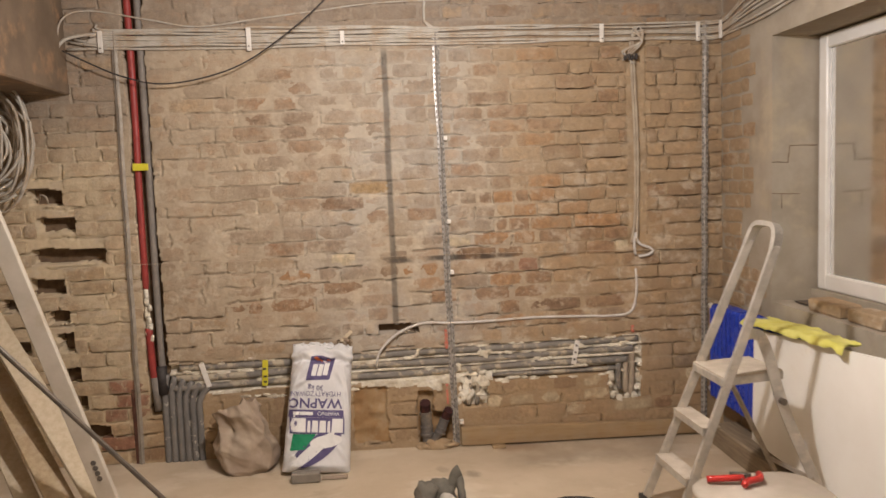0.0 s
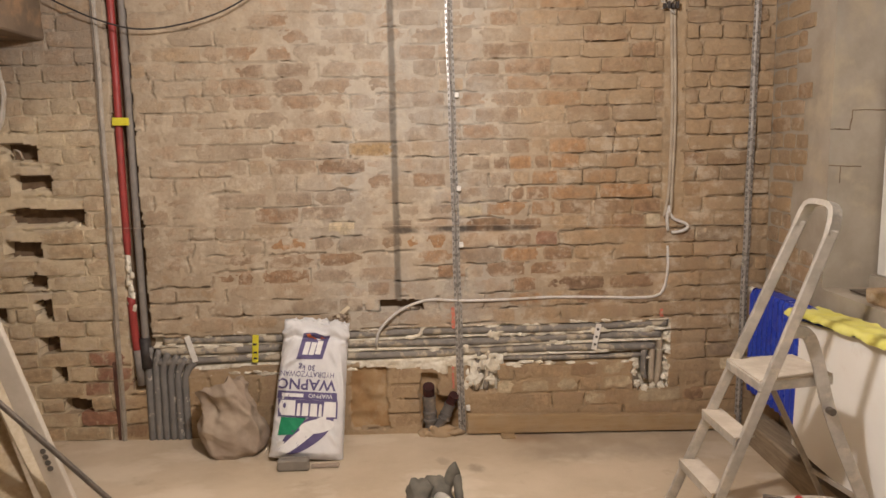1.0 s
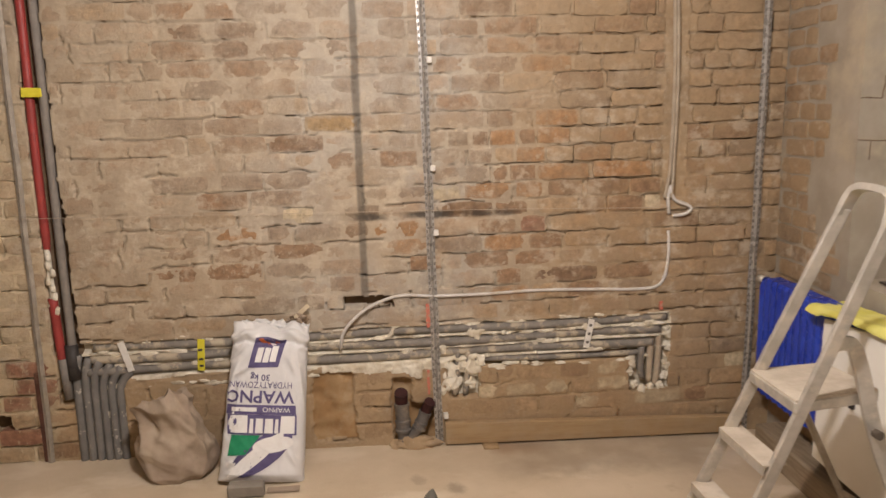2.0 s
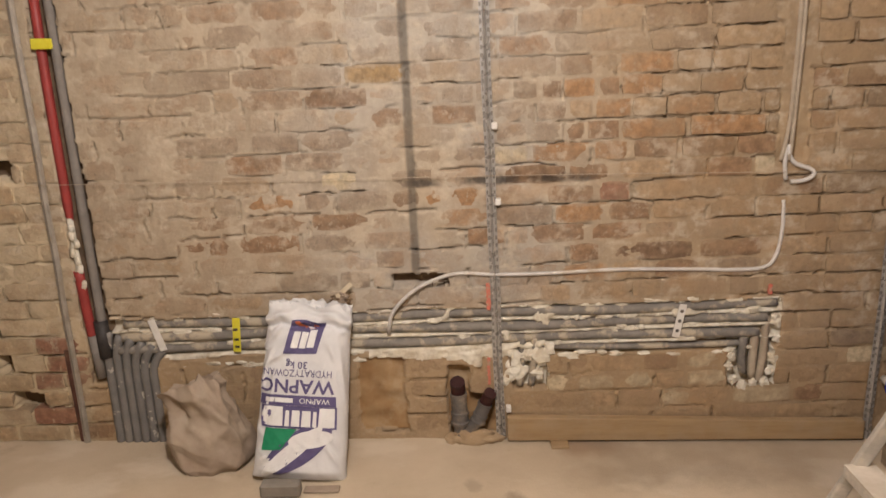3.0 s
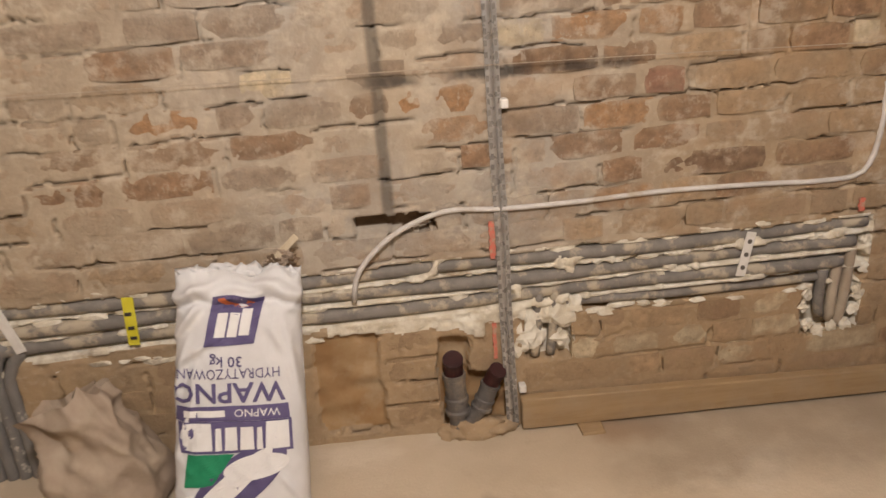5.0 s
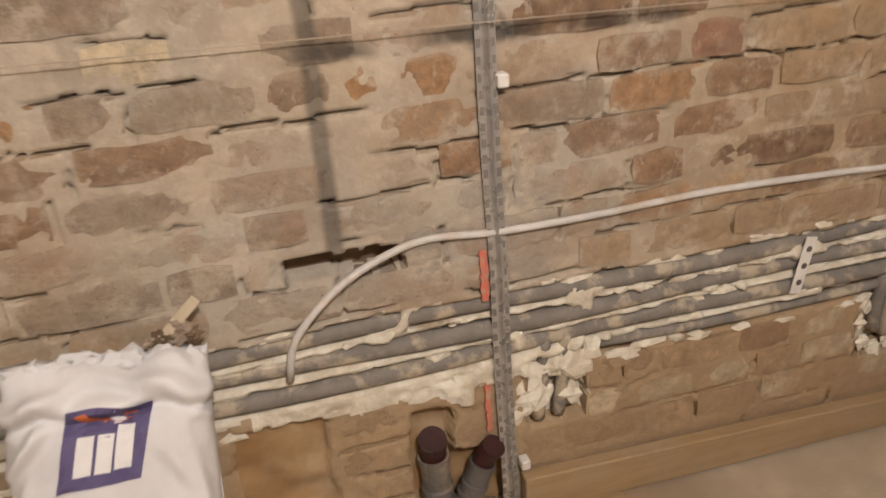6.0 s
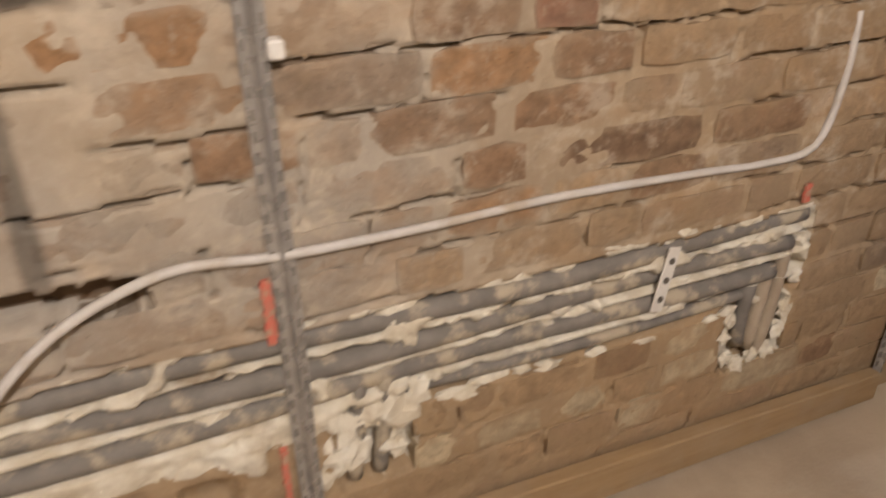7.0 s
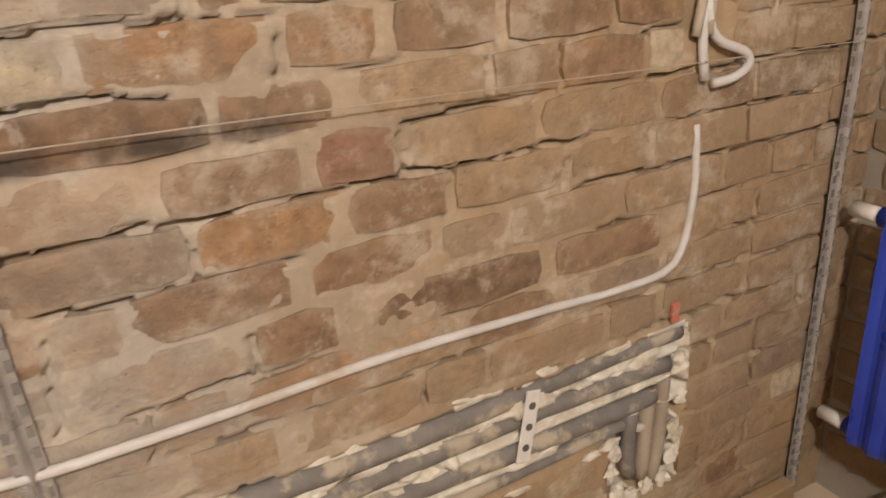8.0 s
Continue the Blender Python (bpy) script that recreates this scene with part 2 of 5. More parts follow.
M_MORTAR = mortar_mat()
M_LIME = simple("fresh_lime_mortar", (0.76, 0.70, 0.58), (0.58, 0.50, 0.37), 22, 0.95, 0, 0.9, dirt=(0.28, 0.20, 0.12), dirt_at=(0.52, 0.72), dist=0.006)
M_FOAM = simple("plaster_white_lumps", (0.78, 0.73, 0.62), (0.60, 0.52, 0.39), 16, 0.9, 0, 0.8, dirt=(0.33, 0.25, 0.16), dirt_at=(0.5, 0.75), dist=0.005)
# dark brown for niches, slot, riser chase, open joints and wall core
M_DARKBROWN = simple("rough_dark_brown", (0.21, 0.14, 0.085), (0.12, 0.08, 0.05), 15, 0.95, 0, 0.9)
M_PATCH = simple("brown_render_patch", (0.30, 0.17, 0.075), (0.37, 0.24, 0.12), 9, 0.95, 0, 0.6, dirt=(0.42, 0.31, 0.19))
M_PLASTER = simple("old_grey_plaster", (0.375, 0.322, 0.252), (0.292, 0.247, 0.188), 5, 0.92, 0, 0.5, dirt=(0.44, 0.36, 0.25), dirt_scale=3.0, dist=0.005)
M_CEIL = simple("ceiling_plaster", (0.62, 0.55, 0.46), (0.52, 0.45, 0.36), 4, 0.9, 0, 0.4)
M_BEAM = simple("rough_beam_render", (0.215, 0.155, 0.105), (0.155, 0.112, 0.075), 5, 0.92, 0, 0.7, dirt=(0.34, 0.21, 0.12), dist=0.006)
M_GREYPIPE = simple("grey_insulated_pipe", (0.235, 0.208, 0.178), (0.17, 0.15, 0.128), 18, 0.75, 0, 0.5, dirt=(0.47, 0.39, 0.28), dirt_at=(0.49, 0.60), dirt_scale=9.0)
M_BUNDLE = simple("smooth_grey_conduit", (0.165, 0.152, 0.138), (0.21, 0.192, 0.172), 12, 0.55, 0, 0.25, dirt=(0.56, 0.50, 0.41), dirt_at=(0.60, 0.68), dirt_scale=17.0)
M_PVC = simple("grey_plastic_drain", (0.14, 0.122, 0.110), (0.10, 0.088, 0.078), 12, 0.6, 0, 0.3, spec=0.3, dirt=(0.34, 0.26, 0.175), dirt_at=(0.46, 0.68))
M_PVCIN = simple("rust_brown_sleeve", (0.050, 0.015, 0.013), (0.030, 0.010, 0.010), 14, 0.6, 0, 0.2)
M_OLDPAINT = simple("old_red_brown_paint", (0.115, 0.045, 0.030), (0.075, 0.032, 0.022), 14, 0.7, 0, 0.4, dirt=(0.30, 0.21, 0.13))
M_RED = simple("red_insulation", (0.33, 0.045, 0.038), (0.26, 0.038, 0.032), 20, 0.5, 0, 0.3, spec=0.4, dirt=(0.35, 0.2, 0.14), dirt_at=(0.6, 0.85))
M_DARKPIPE = simple("dark_grey_pipe", (0.19, 0.165, 0.142), (0.24, 0.21, 0.18), 15, 0.7, 0, 0.4, dirt=(0.3, 0.24, 0.17), dirt_at=(0.58, 0.8))
M_ZINC = simple("zinc_bead", (0.44, 0.41, 0.375), (0.33, 0.305, 0.275), 25, 0.34, 0.45, 0.3, dirt=(0.34, 0.28, 0.21), dirt_at=(0.55, 0.75))
M_ZINCDULL = simple("dull_zinc", (0.44, 0.39, 0.33), (0.33, 0.29, 0.24), 18, 0.6, 0.5, 0.2, dirt=(0.38, 0.31, 0.22), dirt_at=(0.45, 0.7))
M_HOLE = simple("punched_hole_dark", (0.10, 0.085, 0.07), (0.13, 0.11, 0.09), 30, 0.9)
M_SLOT = simple("punched_slot", (0.17, 0.15, 0.13), (0.22, 0.195, 0.165), 30, 0.9)
M_CABLE = simple("dusty_white_cable", (0.50, 0.46, 0.40), (0.42, 0.37, 0.30), 14, 0.6, 0, 0.2, dirt=(0.40, 0.30, 0.205), dirt_at=(0.44, 0.64), dirt_scale=9.0)
M_CABLEW = simple("white_cable_sheath", (0.62, 0.58, 0.54), (0.52, 0.475, 0.42), 14, 0.5, 0, 0.2, dirt=(0.44, 0.35, 0.25), dirt_at=(0.52, 0.70), dirt_scale=8.0)
M_CABLED = simple("plastered_cable", (0.42, 0.345, 0.26), (0.34, 0.27, 0.195), 14, 0.85, 0, 0.4, dirt=(0.46, 0.38, 0.28), dirt_at=(0.45, 0.7))
M_BLACK = simple("black_cable", (0.035, 0.03, 0.028), (0.06, 0.05, 0.045), 20, 0.6)
M_CLIP = simple("white_plastic_clip", (0.74, 0.70, 0.64), (0.64, 0.59, 0.52), 20, 0.5, 0, 0.1)
M_YELLOW = simple("yellow_tape", (0.62, 0.53, 0.03), (0.70, 0.62, 0.06), 20, 0.6, 0, 0.2)
M_MARK = simple("red_marking_paint", (0.60, 0.15, 0.10), (0.50, 0.19, 0.13), 60, 0.85, 0, 0.3, dirt=(0.42, 0.31, 0.21), dirt_at=(0.5, 0.62), dirt_scale=45.0)
M_PALEMETAL = simple("pale_dusty_profile", (0.52, 0.465, 0.385), (0.44, 0.385, 0.31), 8, 0.65, 0.1, 0.2, dirt=(0.42, 0.35, 0.26), dirt_at=(0.55, 0.75))
M_STEEL = simple("worn_aluminium", (0.55, 0.51, 0.45), (0.42, 0.385, 0.33), 16, 0.5, 0.45, 0.25, dirt=(0.62, 0.56, 0.47), dirt_at=(0.5, 0.66), dirt_scale=14.0)
M_TREAD = simple("dusty_step_tread", (0.56, 0.49, 0.40), (0.44, 0.37, 0.29), 14, 0.8, 0.05, 0.3)
M_WOOD = simple("raw_pine", (0.47, 0.36, 0.225), (0.37, 0.27, 0.16), 6, 0.75, 0, 0.5, stretch=(9, 9, 0.8), dirt=(0.46, 0.37, 0.26))
M_WOODX = simple("dusty_floor_board", (0.37, 0.25, 0.13), (0.30, 0.195, 0.10), 6, 0.85, 0, 0.5, stretch=(0.8, 9, 9), dirt=(0.36, 0.265, 0.165), dirt_at=(0.4, 0.75))
M_PALEWOOD = simple("pale_dusty_board", (0.55, 0.46, 0.33), (0.46, 0.37, 0.25), 6, 0.8, 0, 0.4, stretch=(7, 7, 0.8))
M_WHITE = simple("white_board", (0.82, 0.79, 0.73), (0.77, 0.73, 0.66), 3, 0.6, 0, 0.15, dirt=(0.62, 0.54, 0.44), dirt_at=(0.62, 0.9))
M_BLUE = simple("blue_wrapping_foil", (0.012, 0.035, 0.33), (0.02, 0.055, 0.42), 8, 0.32, 0, 0.5, spec=0.6)
M_FRAME = simple("white_window_plastic", (0.72, 0.69, 0.64), (0.66, 0.62, 0.56), 5, 0.4, 0, 0.08, spec=0.45)
M_PUFOAM = simple("old_mounting_foam", (0.60, 0.50, 0.33), (0.48, 0.38, 0.23), 30, 0.9, 0, 0.9)
M_LEMON = simple("yellow_foil_bag", (0.66, 0.60, 0.12), (0.74, 0.69, 0.22), 9, 0.5, 0, 0.5, spec=0.4)
M_PAPER = simple("white_paper_sack", (0.69, 0.67, 0.655), (0.61, 0.59, 0.575), 7, 0.75, 0, 0.9, dirt=(0.60, 0.53, 0.45), dirt_at=(0.60, 0.9))
M_KRAFT = simple("dusty_kraft_paper", (0.37, 0.285, 0.215), (0.29, 0.22, 0.16), 8, 0.85, 0, 0.6, dirt=(0.42, 0.34, 0.25), dirt_at=(0.45, 0.75))
M_PURPLE = simple("purple_print", (0.095, 0.076, 0.165), (0.12, 0.098, 0.195), 20, 0.7, 0, 0.1)
M_GREEN = simple("green_print", (0.015, 0.20, 0.09), (0.02, 0.24, 0.11), 20, 0.7, 0, 0.1)
M_ORANGE = simple("orange_print", (0.62, 0.16, 0.05), (0.55, 0.14, 0.05), 20, 0.7, 0, 0.1)
M_WHITEINK = simple("white_print", (0.76, 0.735, 0.71), (0.72, 0.69, 0.66), 20, 0.75, 0, 0.1)
M_GREYBLOCK = simple("grey_block", (0.20, 0.172, 0.142), (0.25, 0.22, 0.18), 10, 0.85, 0, 0.4)
M_GLOVE = simple("grey_work_glove", (0.11, 0.10, 0.08), (0.17, 0.15, 0.12), 14, 0.9, 0, 0.7)
M_GLOVEP = simple("pale_glove_cuff", (0.50, 0.46, 0.40), (0.40, 0.36, 0.30), 14, 0.85, 0, 0.5)
M_TUB = simple("grey_plastic_lid", (0.48, 0.42, 0.35), (0.40, 0.34, 0.27), 7, 0.6, 0, 0.3)
M_GRIP = simple("red_plastic_grip", (0.52, 0.03, 0.022), (0.42, 0.025, 0.02), 20, 0.35, 0, 0.1, spec=0.5)
M_IRON = simple("dark_iron", (0.10, 0.085, 0.07), (0.15, 0.12, 0.095), 14, 0.55, 0.6, 0.3)
M_PLINTH = simple("dark_dusty_timber", (0.21, 0.155, 0.10), (0.30, 0.23, 0.155), 7, 0.9, 0, 0.5, stretch=(9, 0.8, 9))


def floor_mat():
    k = Nodes("dusty_concrete_floor")
    big = k.ramp(k.noise(1.3, 6, 0.6), 0.33, 0.68)
    col = k.mix(big, (0.58, 0.475, 0.345), (0.46, 0.365, 0.255))
    col = k.mix(k.ramp(k.noise(6.5, 6, 0.62, shift=3.0), 0.58, 0.76, 0, 0.32), col, (0.28, 0.205, 0.13))
    col = k.mix(k.ramp(k.noise(34.0, 6, 0.7), 0.5, 0.75, 0, 0.35), col, (0.54, 0.44, 0.32))
    col = k.mix(k.ramp(k.noise(2.6, 5, 0.55, (1, 1.6, 1), 12.0), 0.50, 0.66, 0, 0.55), col, (0.68, 0.59, 0.46))
    x, y, z = k.xyz()
    wob = k.math("MULTIPLY", k.math("SUBTRACT", k.noise(14.0, 4, shift=8.0), 0.5), 0.09)
    for cx, cy, r in ((0.548, 3.767, 0.050), (0.395, 3.865, 0.036), (0.452, 3.655, 0.030)):
        dx, dy = k.math("SUBTRACT", x, cx), k.math("MULTIPLY", k.math("SUBTRACT", y, cy), 0.75)
        far = k.math("ADD", k.math("SQRT", k.math("ADD", k.math("MULTIPLY", dx, dx), k.math("MULTIPLY", dy, dy))), wob)
        col = k.mix(k.ramp(far, r, r * 0.2, 0.0, 0.48 if r > 0.04 else 0.3), col, (0.17, 0.125, 0.085))
    damp = k.math("MULTIPLY", k.ramp(k.math("ADD", y, wob), 4.02, 4.14), k.math("MULTIPLY", k.ramp(x, 0.72, 0.82), k.ramp(x, 1.12, 0.95)))
    col = k.mix(k.math("MULTIPLY", damp, 0.6), col, (0.25, 0.135, 0.07))
    # floor broadly darker towards the wall on the right
    broad_dark = k.math("MULTIPLY", k.ramp(k.math("ADD", y, k.math("MULTIPLY", wob, 2.5)), 3.72, 3.98), k.math("MULTIPLY", k.ramp(k.math("ADD", x, wob), 0.62, 0.95), k.ramp(x, 2.1, 1.6)))
    col = k.mix(k.math("MULTIPLY", broad_dark, k.ramp(k.noise(3.5, 4, shift=31.0), 0.30, 0.60, 0.25, 0.65)), col, (0.30, 0.235, 0.165))
    k.bump(k.math("ADD", k.noise(22.0, 8, 0.7), k.noise(110.0, 3)), 0.35, 0.004)
    return k.done(col, k.ramp(k.noise(5.0, 4), 0.3, 0.7, 0.62, 0.9), 0, 0.25)


def glass_mat():
    k = Nodes("dusty_window_glass")
    k.bsdf.inputs["Transmission Weight"].default_value = 0.95
    k.bsdf.inputs["IOR"].default_value = 1.45
    return k.done(k.mix(k.ramp(k.noise(5.0, 5), 0.4, 0.7), (0.02, 0.018, 0.016), (0.045, 0.04, 0.035)), 0.10, 0, 0.22)


M_FLOOR, M_GLASS = floor_mat(), glass_mat()

# ---- large structure ----
def structure(name, vf, mat, label, category, smooth=False):
    return tagged(part(name, vf, mat, None, "", smooth), label, category, "", "structure")


# floor: one sloping, slightly uneven sheet
NX, NY = 120, 150
fx, fy = np.meshgrid(np.linspace(-2.75, 2.7, NX), np.linspace(-2.5, 4.55, NY))
fh = fz(fx) + 0.004 * lattice(fx + 5, fy + 5, 1.7, 4) + 0.0015 * lattice(fx + 5, fy + 5, 9, 5)
grid_faces = [[j * NX + i, j * NX + i + 1, (j + 1) * NX + i + 1, (j + 1) * NX + i] for j in range(NY - 1) for i in range(NX - 1)]
structure("floor", (np.stack([fx, fy, fh], -1).reshape(-1, 3).tolist(), grid_faces), M_FLOOR, "dusty beige concrete floor with dark damp stains", "floor", True)
structure("ceiling", box(-2.75, 2.9, -2.5, 4.75, TOP, TOP + 0.2), M_CEIL, "plain pale plastered ceiling", "ceiling")
structure("wall_west", box(-2.9, -2.65, -2.5, 4.75, -0.3, TOP), M_PLASTER, "plain rough plastered wall", "wall")
structure("wall_south", box(-2.75, 2.9, -2.7, -2.5, -0.3, TOP), M_PLASTER, "plain rough plastered wall", "wall")

# main brick wall: core and a mortar sheet with its chases and missing bricks
wall_north = structure("wall_north", box(-2.75, 2.9, WALL + 0.19, WALL + 0.5, -0.3, TOP), M_DARKBROWN, "old stripped brick wall with lime remains and cut chases", "wall")

# x0, x1, z0, z1, depth
CHASES = [
    (-1.12, 1.665, 0.365, 0.578, 0.042),   # heating pipes
    (-1.135, -0.925, -0.1, 0.50, 0.045),   # bundle down at the end
    (-1.195, -1.088, 0.30, 2.8, 0.040),    # riser
    (0.575, 0.715, 0.215, 0.40, 0.045),    # branch down
    (1.465, 1.655, 0.195, 0.40, 0.050),    # branch down
    (0.095, 0.325, 0.684, 0.737, 0.060),   # slot
    (0.300, 0.396, -0.1, 0.325, 0.036),    # drains
    (0.385, 0.512, -0.1, 0.205, 0.045),
    (-0.075, 0.120, 0.04, 0.375, 0.016),   # brown patch
    (1.600, 1.715, 1.14, 2.33, 0.004),     # plastered cables
]
NICHES = [
    (-1.745, -1.574, 1.508, 1.588, 0.10), (-1.715, -1.519, 1.356, 1.428, 0.09), (-1.753, -1.374, 1.180, 1.262, 0.10),
    (-1.78, -1.598, 1.012, 1.100, 0.10), (-1.70, -1.588, 0.852, 0.935, 0.09), (-1.655, -1.570, 0.690, 0.800, 0.10),
    (-1.66, -1.555, 0.512, 0.598, 0.09), (-1.60, -1.535, 0.362, 0.440, 0.09), (-1.56, -1.420, 0.180, 0.262, 0.09),
    (-1.95, -1.80, 0.690, 0.770, 0.08), (-1.93, -1.83, 0.93, 1.0, 0.08),
]
LONG, SHORT, TALL = 0.236, 0.118, 0.068

# bricks that stand out by their colour: course -> start, length, tone
KNOWN = {
    1: [(0.66, 0.22, "t"), (1.20, 0.13, "p"), (1.36, 0.12, "t")],
    2: [(0.70, 0.11, "p"), (0.85, 0.15, "p"), (1.03, 0.13, "p"), (1.72, 0.15, "t")],
    3: [(0.90, 0.18, "t"), (1.12, 0.14, "b"), (1.30, 0.12, "p"), (1.95, 0.16, "p")],
    8: [(0.98, 0.16, "t"), (1.15, 0.18, "b")],
    9: [(0.20, 0.22, "c"), (0.99, 0.31, "d"), (1.33, 0.24, "b")],
    10: [(-0.76, 0.23, "b"), (-0.5, 0.24, "b"), (0.41, 0.146, "b"), (0.66, 0.21, "b"), (0.90, 0.2, "b")],
    11: [(-0.72, 0.24, "b"), (-0.47, 0.25, "b"), (-0.20, 0.22, "b"), (0.27, 0.23, "o"), (0.97, 0.154, "b"), (1.14, 0.2, "t"), (1.36, 0.17, "t")],
    12: [(-0.48, 0.245, "o"), (-0.1, 0.2, "g"), (0.24, 0.10, "o"), (0.35, 0.11, "o"), (0.73, 0.174, "b"), (0.93, 0.112, "r"), (1.07, 0.22, "t")],
    13: [(-0.58, 0.223, "t"), (-0.15, 0.132, "p"), (0.12, 0.16, "g"), (0.56, 0.24, "d"), (0.81, 0.15, "b"), (1.0, 0.2, "t"), (1.52, 0.10, "p")],
    14: [(-0.75, 0.2, "c"), (-0.52, 0.222, "b"), (0.52, 0.13, "p"), (0.67, 0.217, "o"), (0.91, 0.12, "o"), (1.06, 0.16, "b"), (1.24, 0.2, "b")],
    15: [(-0.70, 0.236, "g"), (-0.41, 0.18, "g"), (-0.22, 0.21, "g"), (0.42, 0.10, "c"), (0.66, 0.13, "g"), (0.88, 0.12, "b"), (1.01, 0.24, "o"), (1.27, 0.28, "o")],
    16: [(-0.3, 0.2, "c"), (0.06, 0.12, "b"), (0.29, 0.17, "b"), (0.53, 0.148, "g"), (0.69, 0.11, "g"), (0.91, 0.135, "o"), (1.05, 0.125, "t"), (1.18, 0.177, "o"), (1.37, 0.16, "t")],
    17: [(-0.43, 0.23, "b"), (-0.19, 0.236, "d"), (0.33, 0.118, "g"), (0.60, 0.09, "d"), (0.71, 0.07, "d"), (1.01, 0.147, "o"), (1.16, 0.13, "t"), (1.30, 0.157, "o")],
    18: [(-0.69, 0.225, "g"), (-0.46, 0.235, "b"), (-0.03, 0.225, "y"), (0.29, 0.186, "t"), (0.55, 0.214, "b"), (0.78, 0.117, "b"), (1.0, 0.2, "o")],
    19: [(-0.40, 0.20, "b"), (0.0, 0.2, "g"), (0.55, 0.2, "b"), (0.76, 0.1, "g")],
    20: [(-0.55, 0.22, "g"), (-0.28, 0.22, "b"), (0.25, 0.2, "g"), (0.62, 0.22, "b")],
    21: [(-0.60, 0.2, "b"), (-0.36, 0.2, "b"), (0.30, 0.16, "b"), (0.54, 0.15, "b"), (0.70, 0.22, "b")],
    22: [(-0.65, 0.22, "b"), (-0.40, 0.16, "d"), (-0.22, 0.22, "b"), (0.05, 0.13, "g"), (0.57, 0.2, "g"), (1.0, 0.2, "b")],
    23: [(-0.58, 0.14, "d"), (-0.38, 0.2, "d"), (-0.16, 0.2, "g"), (0.58, 0.17, "b"), (0.77, 0.24, "b")],
    24: [(-0.62, 0.16, "b"), (-0.42, 0.12, "b"), (-0.02, 0.2, "g"), (0.24, 0.18, "b"), (0.66, 0.24, "d")],
    25: [(-0.9, 0.22, "g"), (-0.36, 0.15, "b"), (-0.15, 0.22, "g"), (0.3, 0.18, "g"), (0.62, 0.16, "g")],
    26: [(-0.5, 0.2, "b"), (0.24, 0.2, "g"), (0.7, 0.14, "b"), (1.05, 0.2, "b")],
}
CUTS = [c for c in CHASES if c[4] > 0.003] + NICHES


def random_tone(x, k, r):
    z = FIRST + k * COURSE
    if -1.43 < x < -1.2 and z < 0.45:
        pool = "rbrt"
    elif x < -0.35:
        pool = "ccccccccccct" if z > 0.5 else "ccccttcct"
    elif x < 0.75:
        pool = "cccgcgcgtcgb" if z > 0.6 else "ccttcct"
    elif x < 1.8:
        pool = "cttobttbtgt" if z > 0.6 else "cttccttptct"
    else:
        pool = "cttbtgtc"
    return r.choice(pool)


def course_bricks(k, x0, x1, known, seed):
    """Fills a course from x0 to x1 with stretchers and headers round the known bricks, then takes out the cuts."""
    r = random.Random(seed * 131 + k)
    spans, x = [], x0 - r.uniform(0.0, 0.2)
    fixed = sorted(known)
    i = 0
    while x < x1:
        if i < len(fixed) and x > fixed[i][0] - 0.075:
            spans.append((fixed[i][0], fixed[i][0] + fixed[i][1], fixed[i][2], True))
            x = fixed[i][0] + fixed[i][1] + 0.012
            i += 1
            continue
        ln = (LONG if (r.random() < 0.62) else SHORT) * r.uniform(0.95, 1.05)
        if i < len(fixed) and x + ln > fixed[i][0] - 0.012:
            ln = fixed[i][0] - 0.012 - x
        spans.append((x, x + ln, random_tone(x + ln / 2, k, r), False))
        x += ln + r.uniform(0.009, 0.015)
    zc = FIRST + (k + 0.5) * COURSE
    out = []
    for a, b, tone, known_one in spans:
        bits = [(a, b)]
        for c0, c1, d0, d1, deep in CUTS:
            if d0 - 0.022 < zc < d1 + 0.022:
                new_bits = []
                for p, q in bits:
                    if q <= c0 or p >= c1:
                        new_bits.append((p, q))
                    else:
                        if c0 - p > 0.035:
                            new_bits.append((p, c0 - 0.004))
                        if q - c1 > 0.035:
                            new_bits.append((c1 + 0.004, q))
                bits = new_bits
        for p, q in bits:
            p, q = max(p, x0), min(q, x1)
            if q - p > 0.03:
                out.append((p, q, tone, known_one))
    return out


north = [(k, course_bricks(k, -2.68, 2.185, KNOWN.get(k, ()), 7)) for k in range(0, 34)]

X0, X1, Z0, Z1, STEP = -2.70, 2.20, -0.12, TOP + 0.02, 0.007
mx, mz = np.meshgrid(np.arange(X0, X1, STEP), np.arange(Z0, Z1, STEP))
wx = mx + 0.010 * lattice(mx + 7, mz + 7, 14, 11) + 0.005 * lattice(mx + 7, mz + 7, 40, 12)
wz = mz + 0.009 * lattice(mx + 7, mz + 7, 12, 13) + 0.004 * lattice(mx + 7, mz + 7, 45, 14)
proud = 0.0050 + 0.0022 * lattice(mx + 7, mz + 7, 3.1, 21) + 0.0018 * lattice(mx + 7, mz + 7, 17, 22) + 0.0018 * lattice(mx + 7, mz + 7, 60, 23)
raked = np.clip((mx - 0.85) / 0.4, 0, 1) * np.clip((mz - 1.12) / 0.12, 0.12, 1) * np.clip((2.34 - mz) / 0.1, 0, 1)
raked = np.maximum(raked, 0.35 * np.clip((mx - 1.72) / 0.05, 0, 1) * np.clip((mz - 0.5) / 0.3, 0, 1))
raked = np.maximum(raked, 0.8 * np.clip((-1.24 - mx) / 0.1, 0, 1))
raked *= 0.65 + 0.5 * lattice(mx + 7, mz + 7, 2.3, 24)
proud -= 0.0018 * np.clip((mx - 0.55) / 0.7, 0, 1) + 0.013 * np.clip(raked, 0, 1)
proud += 0.0003 * np.clip((-0.3 - mx) / 0.5, 0, 1)
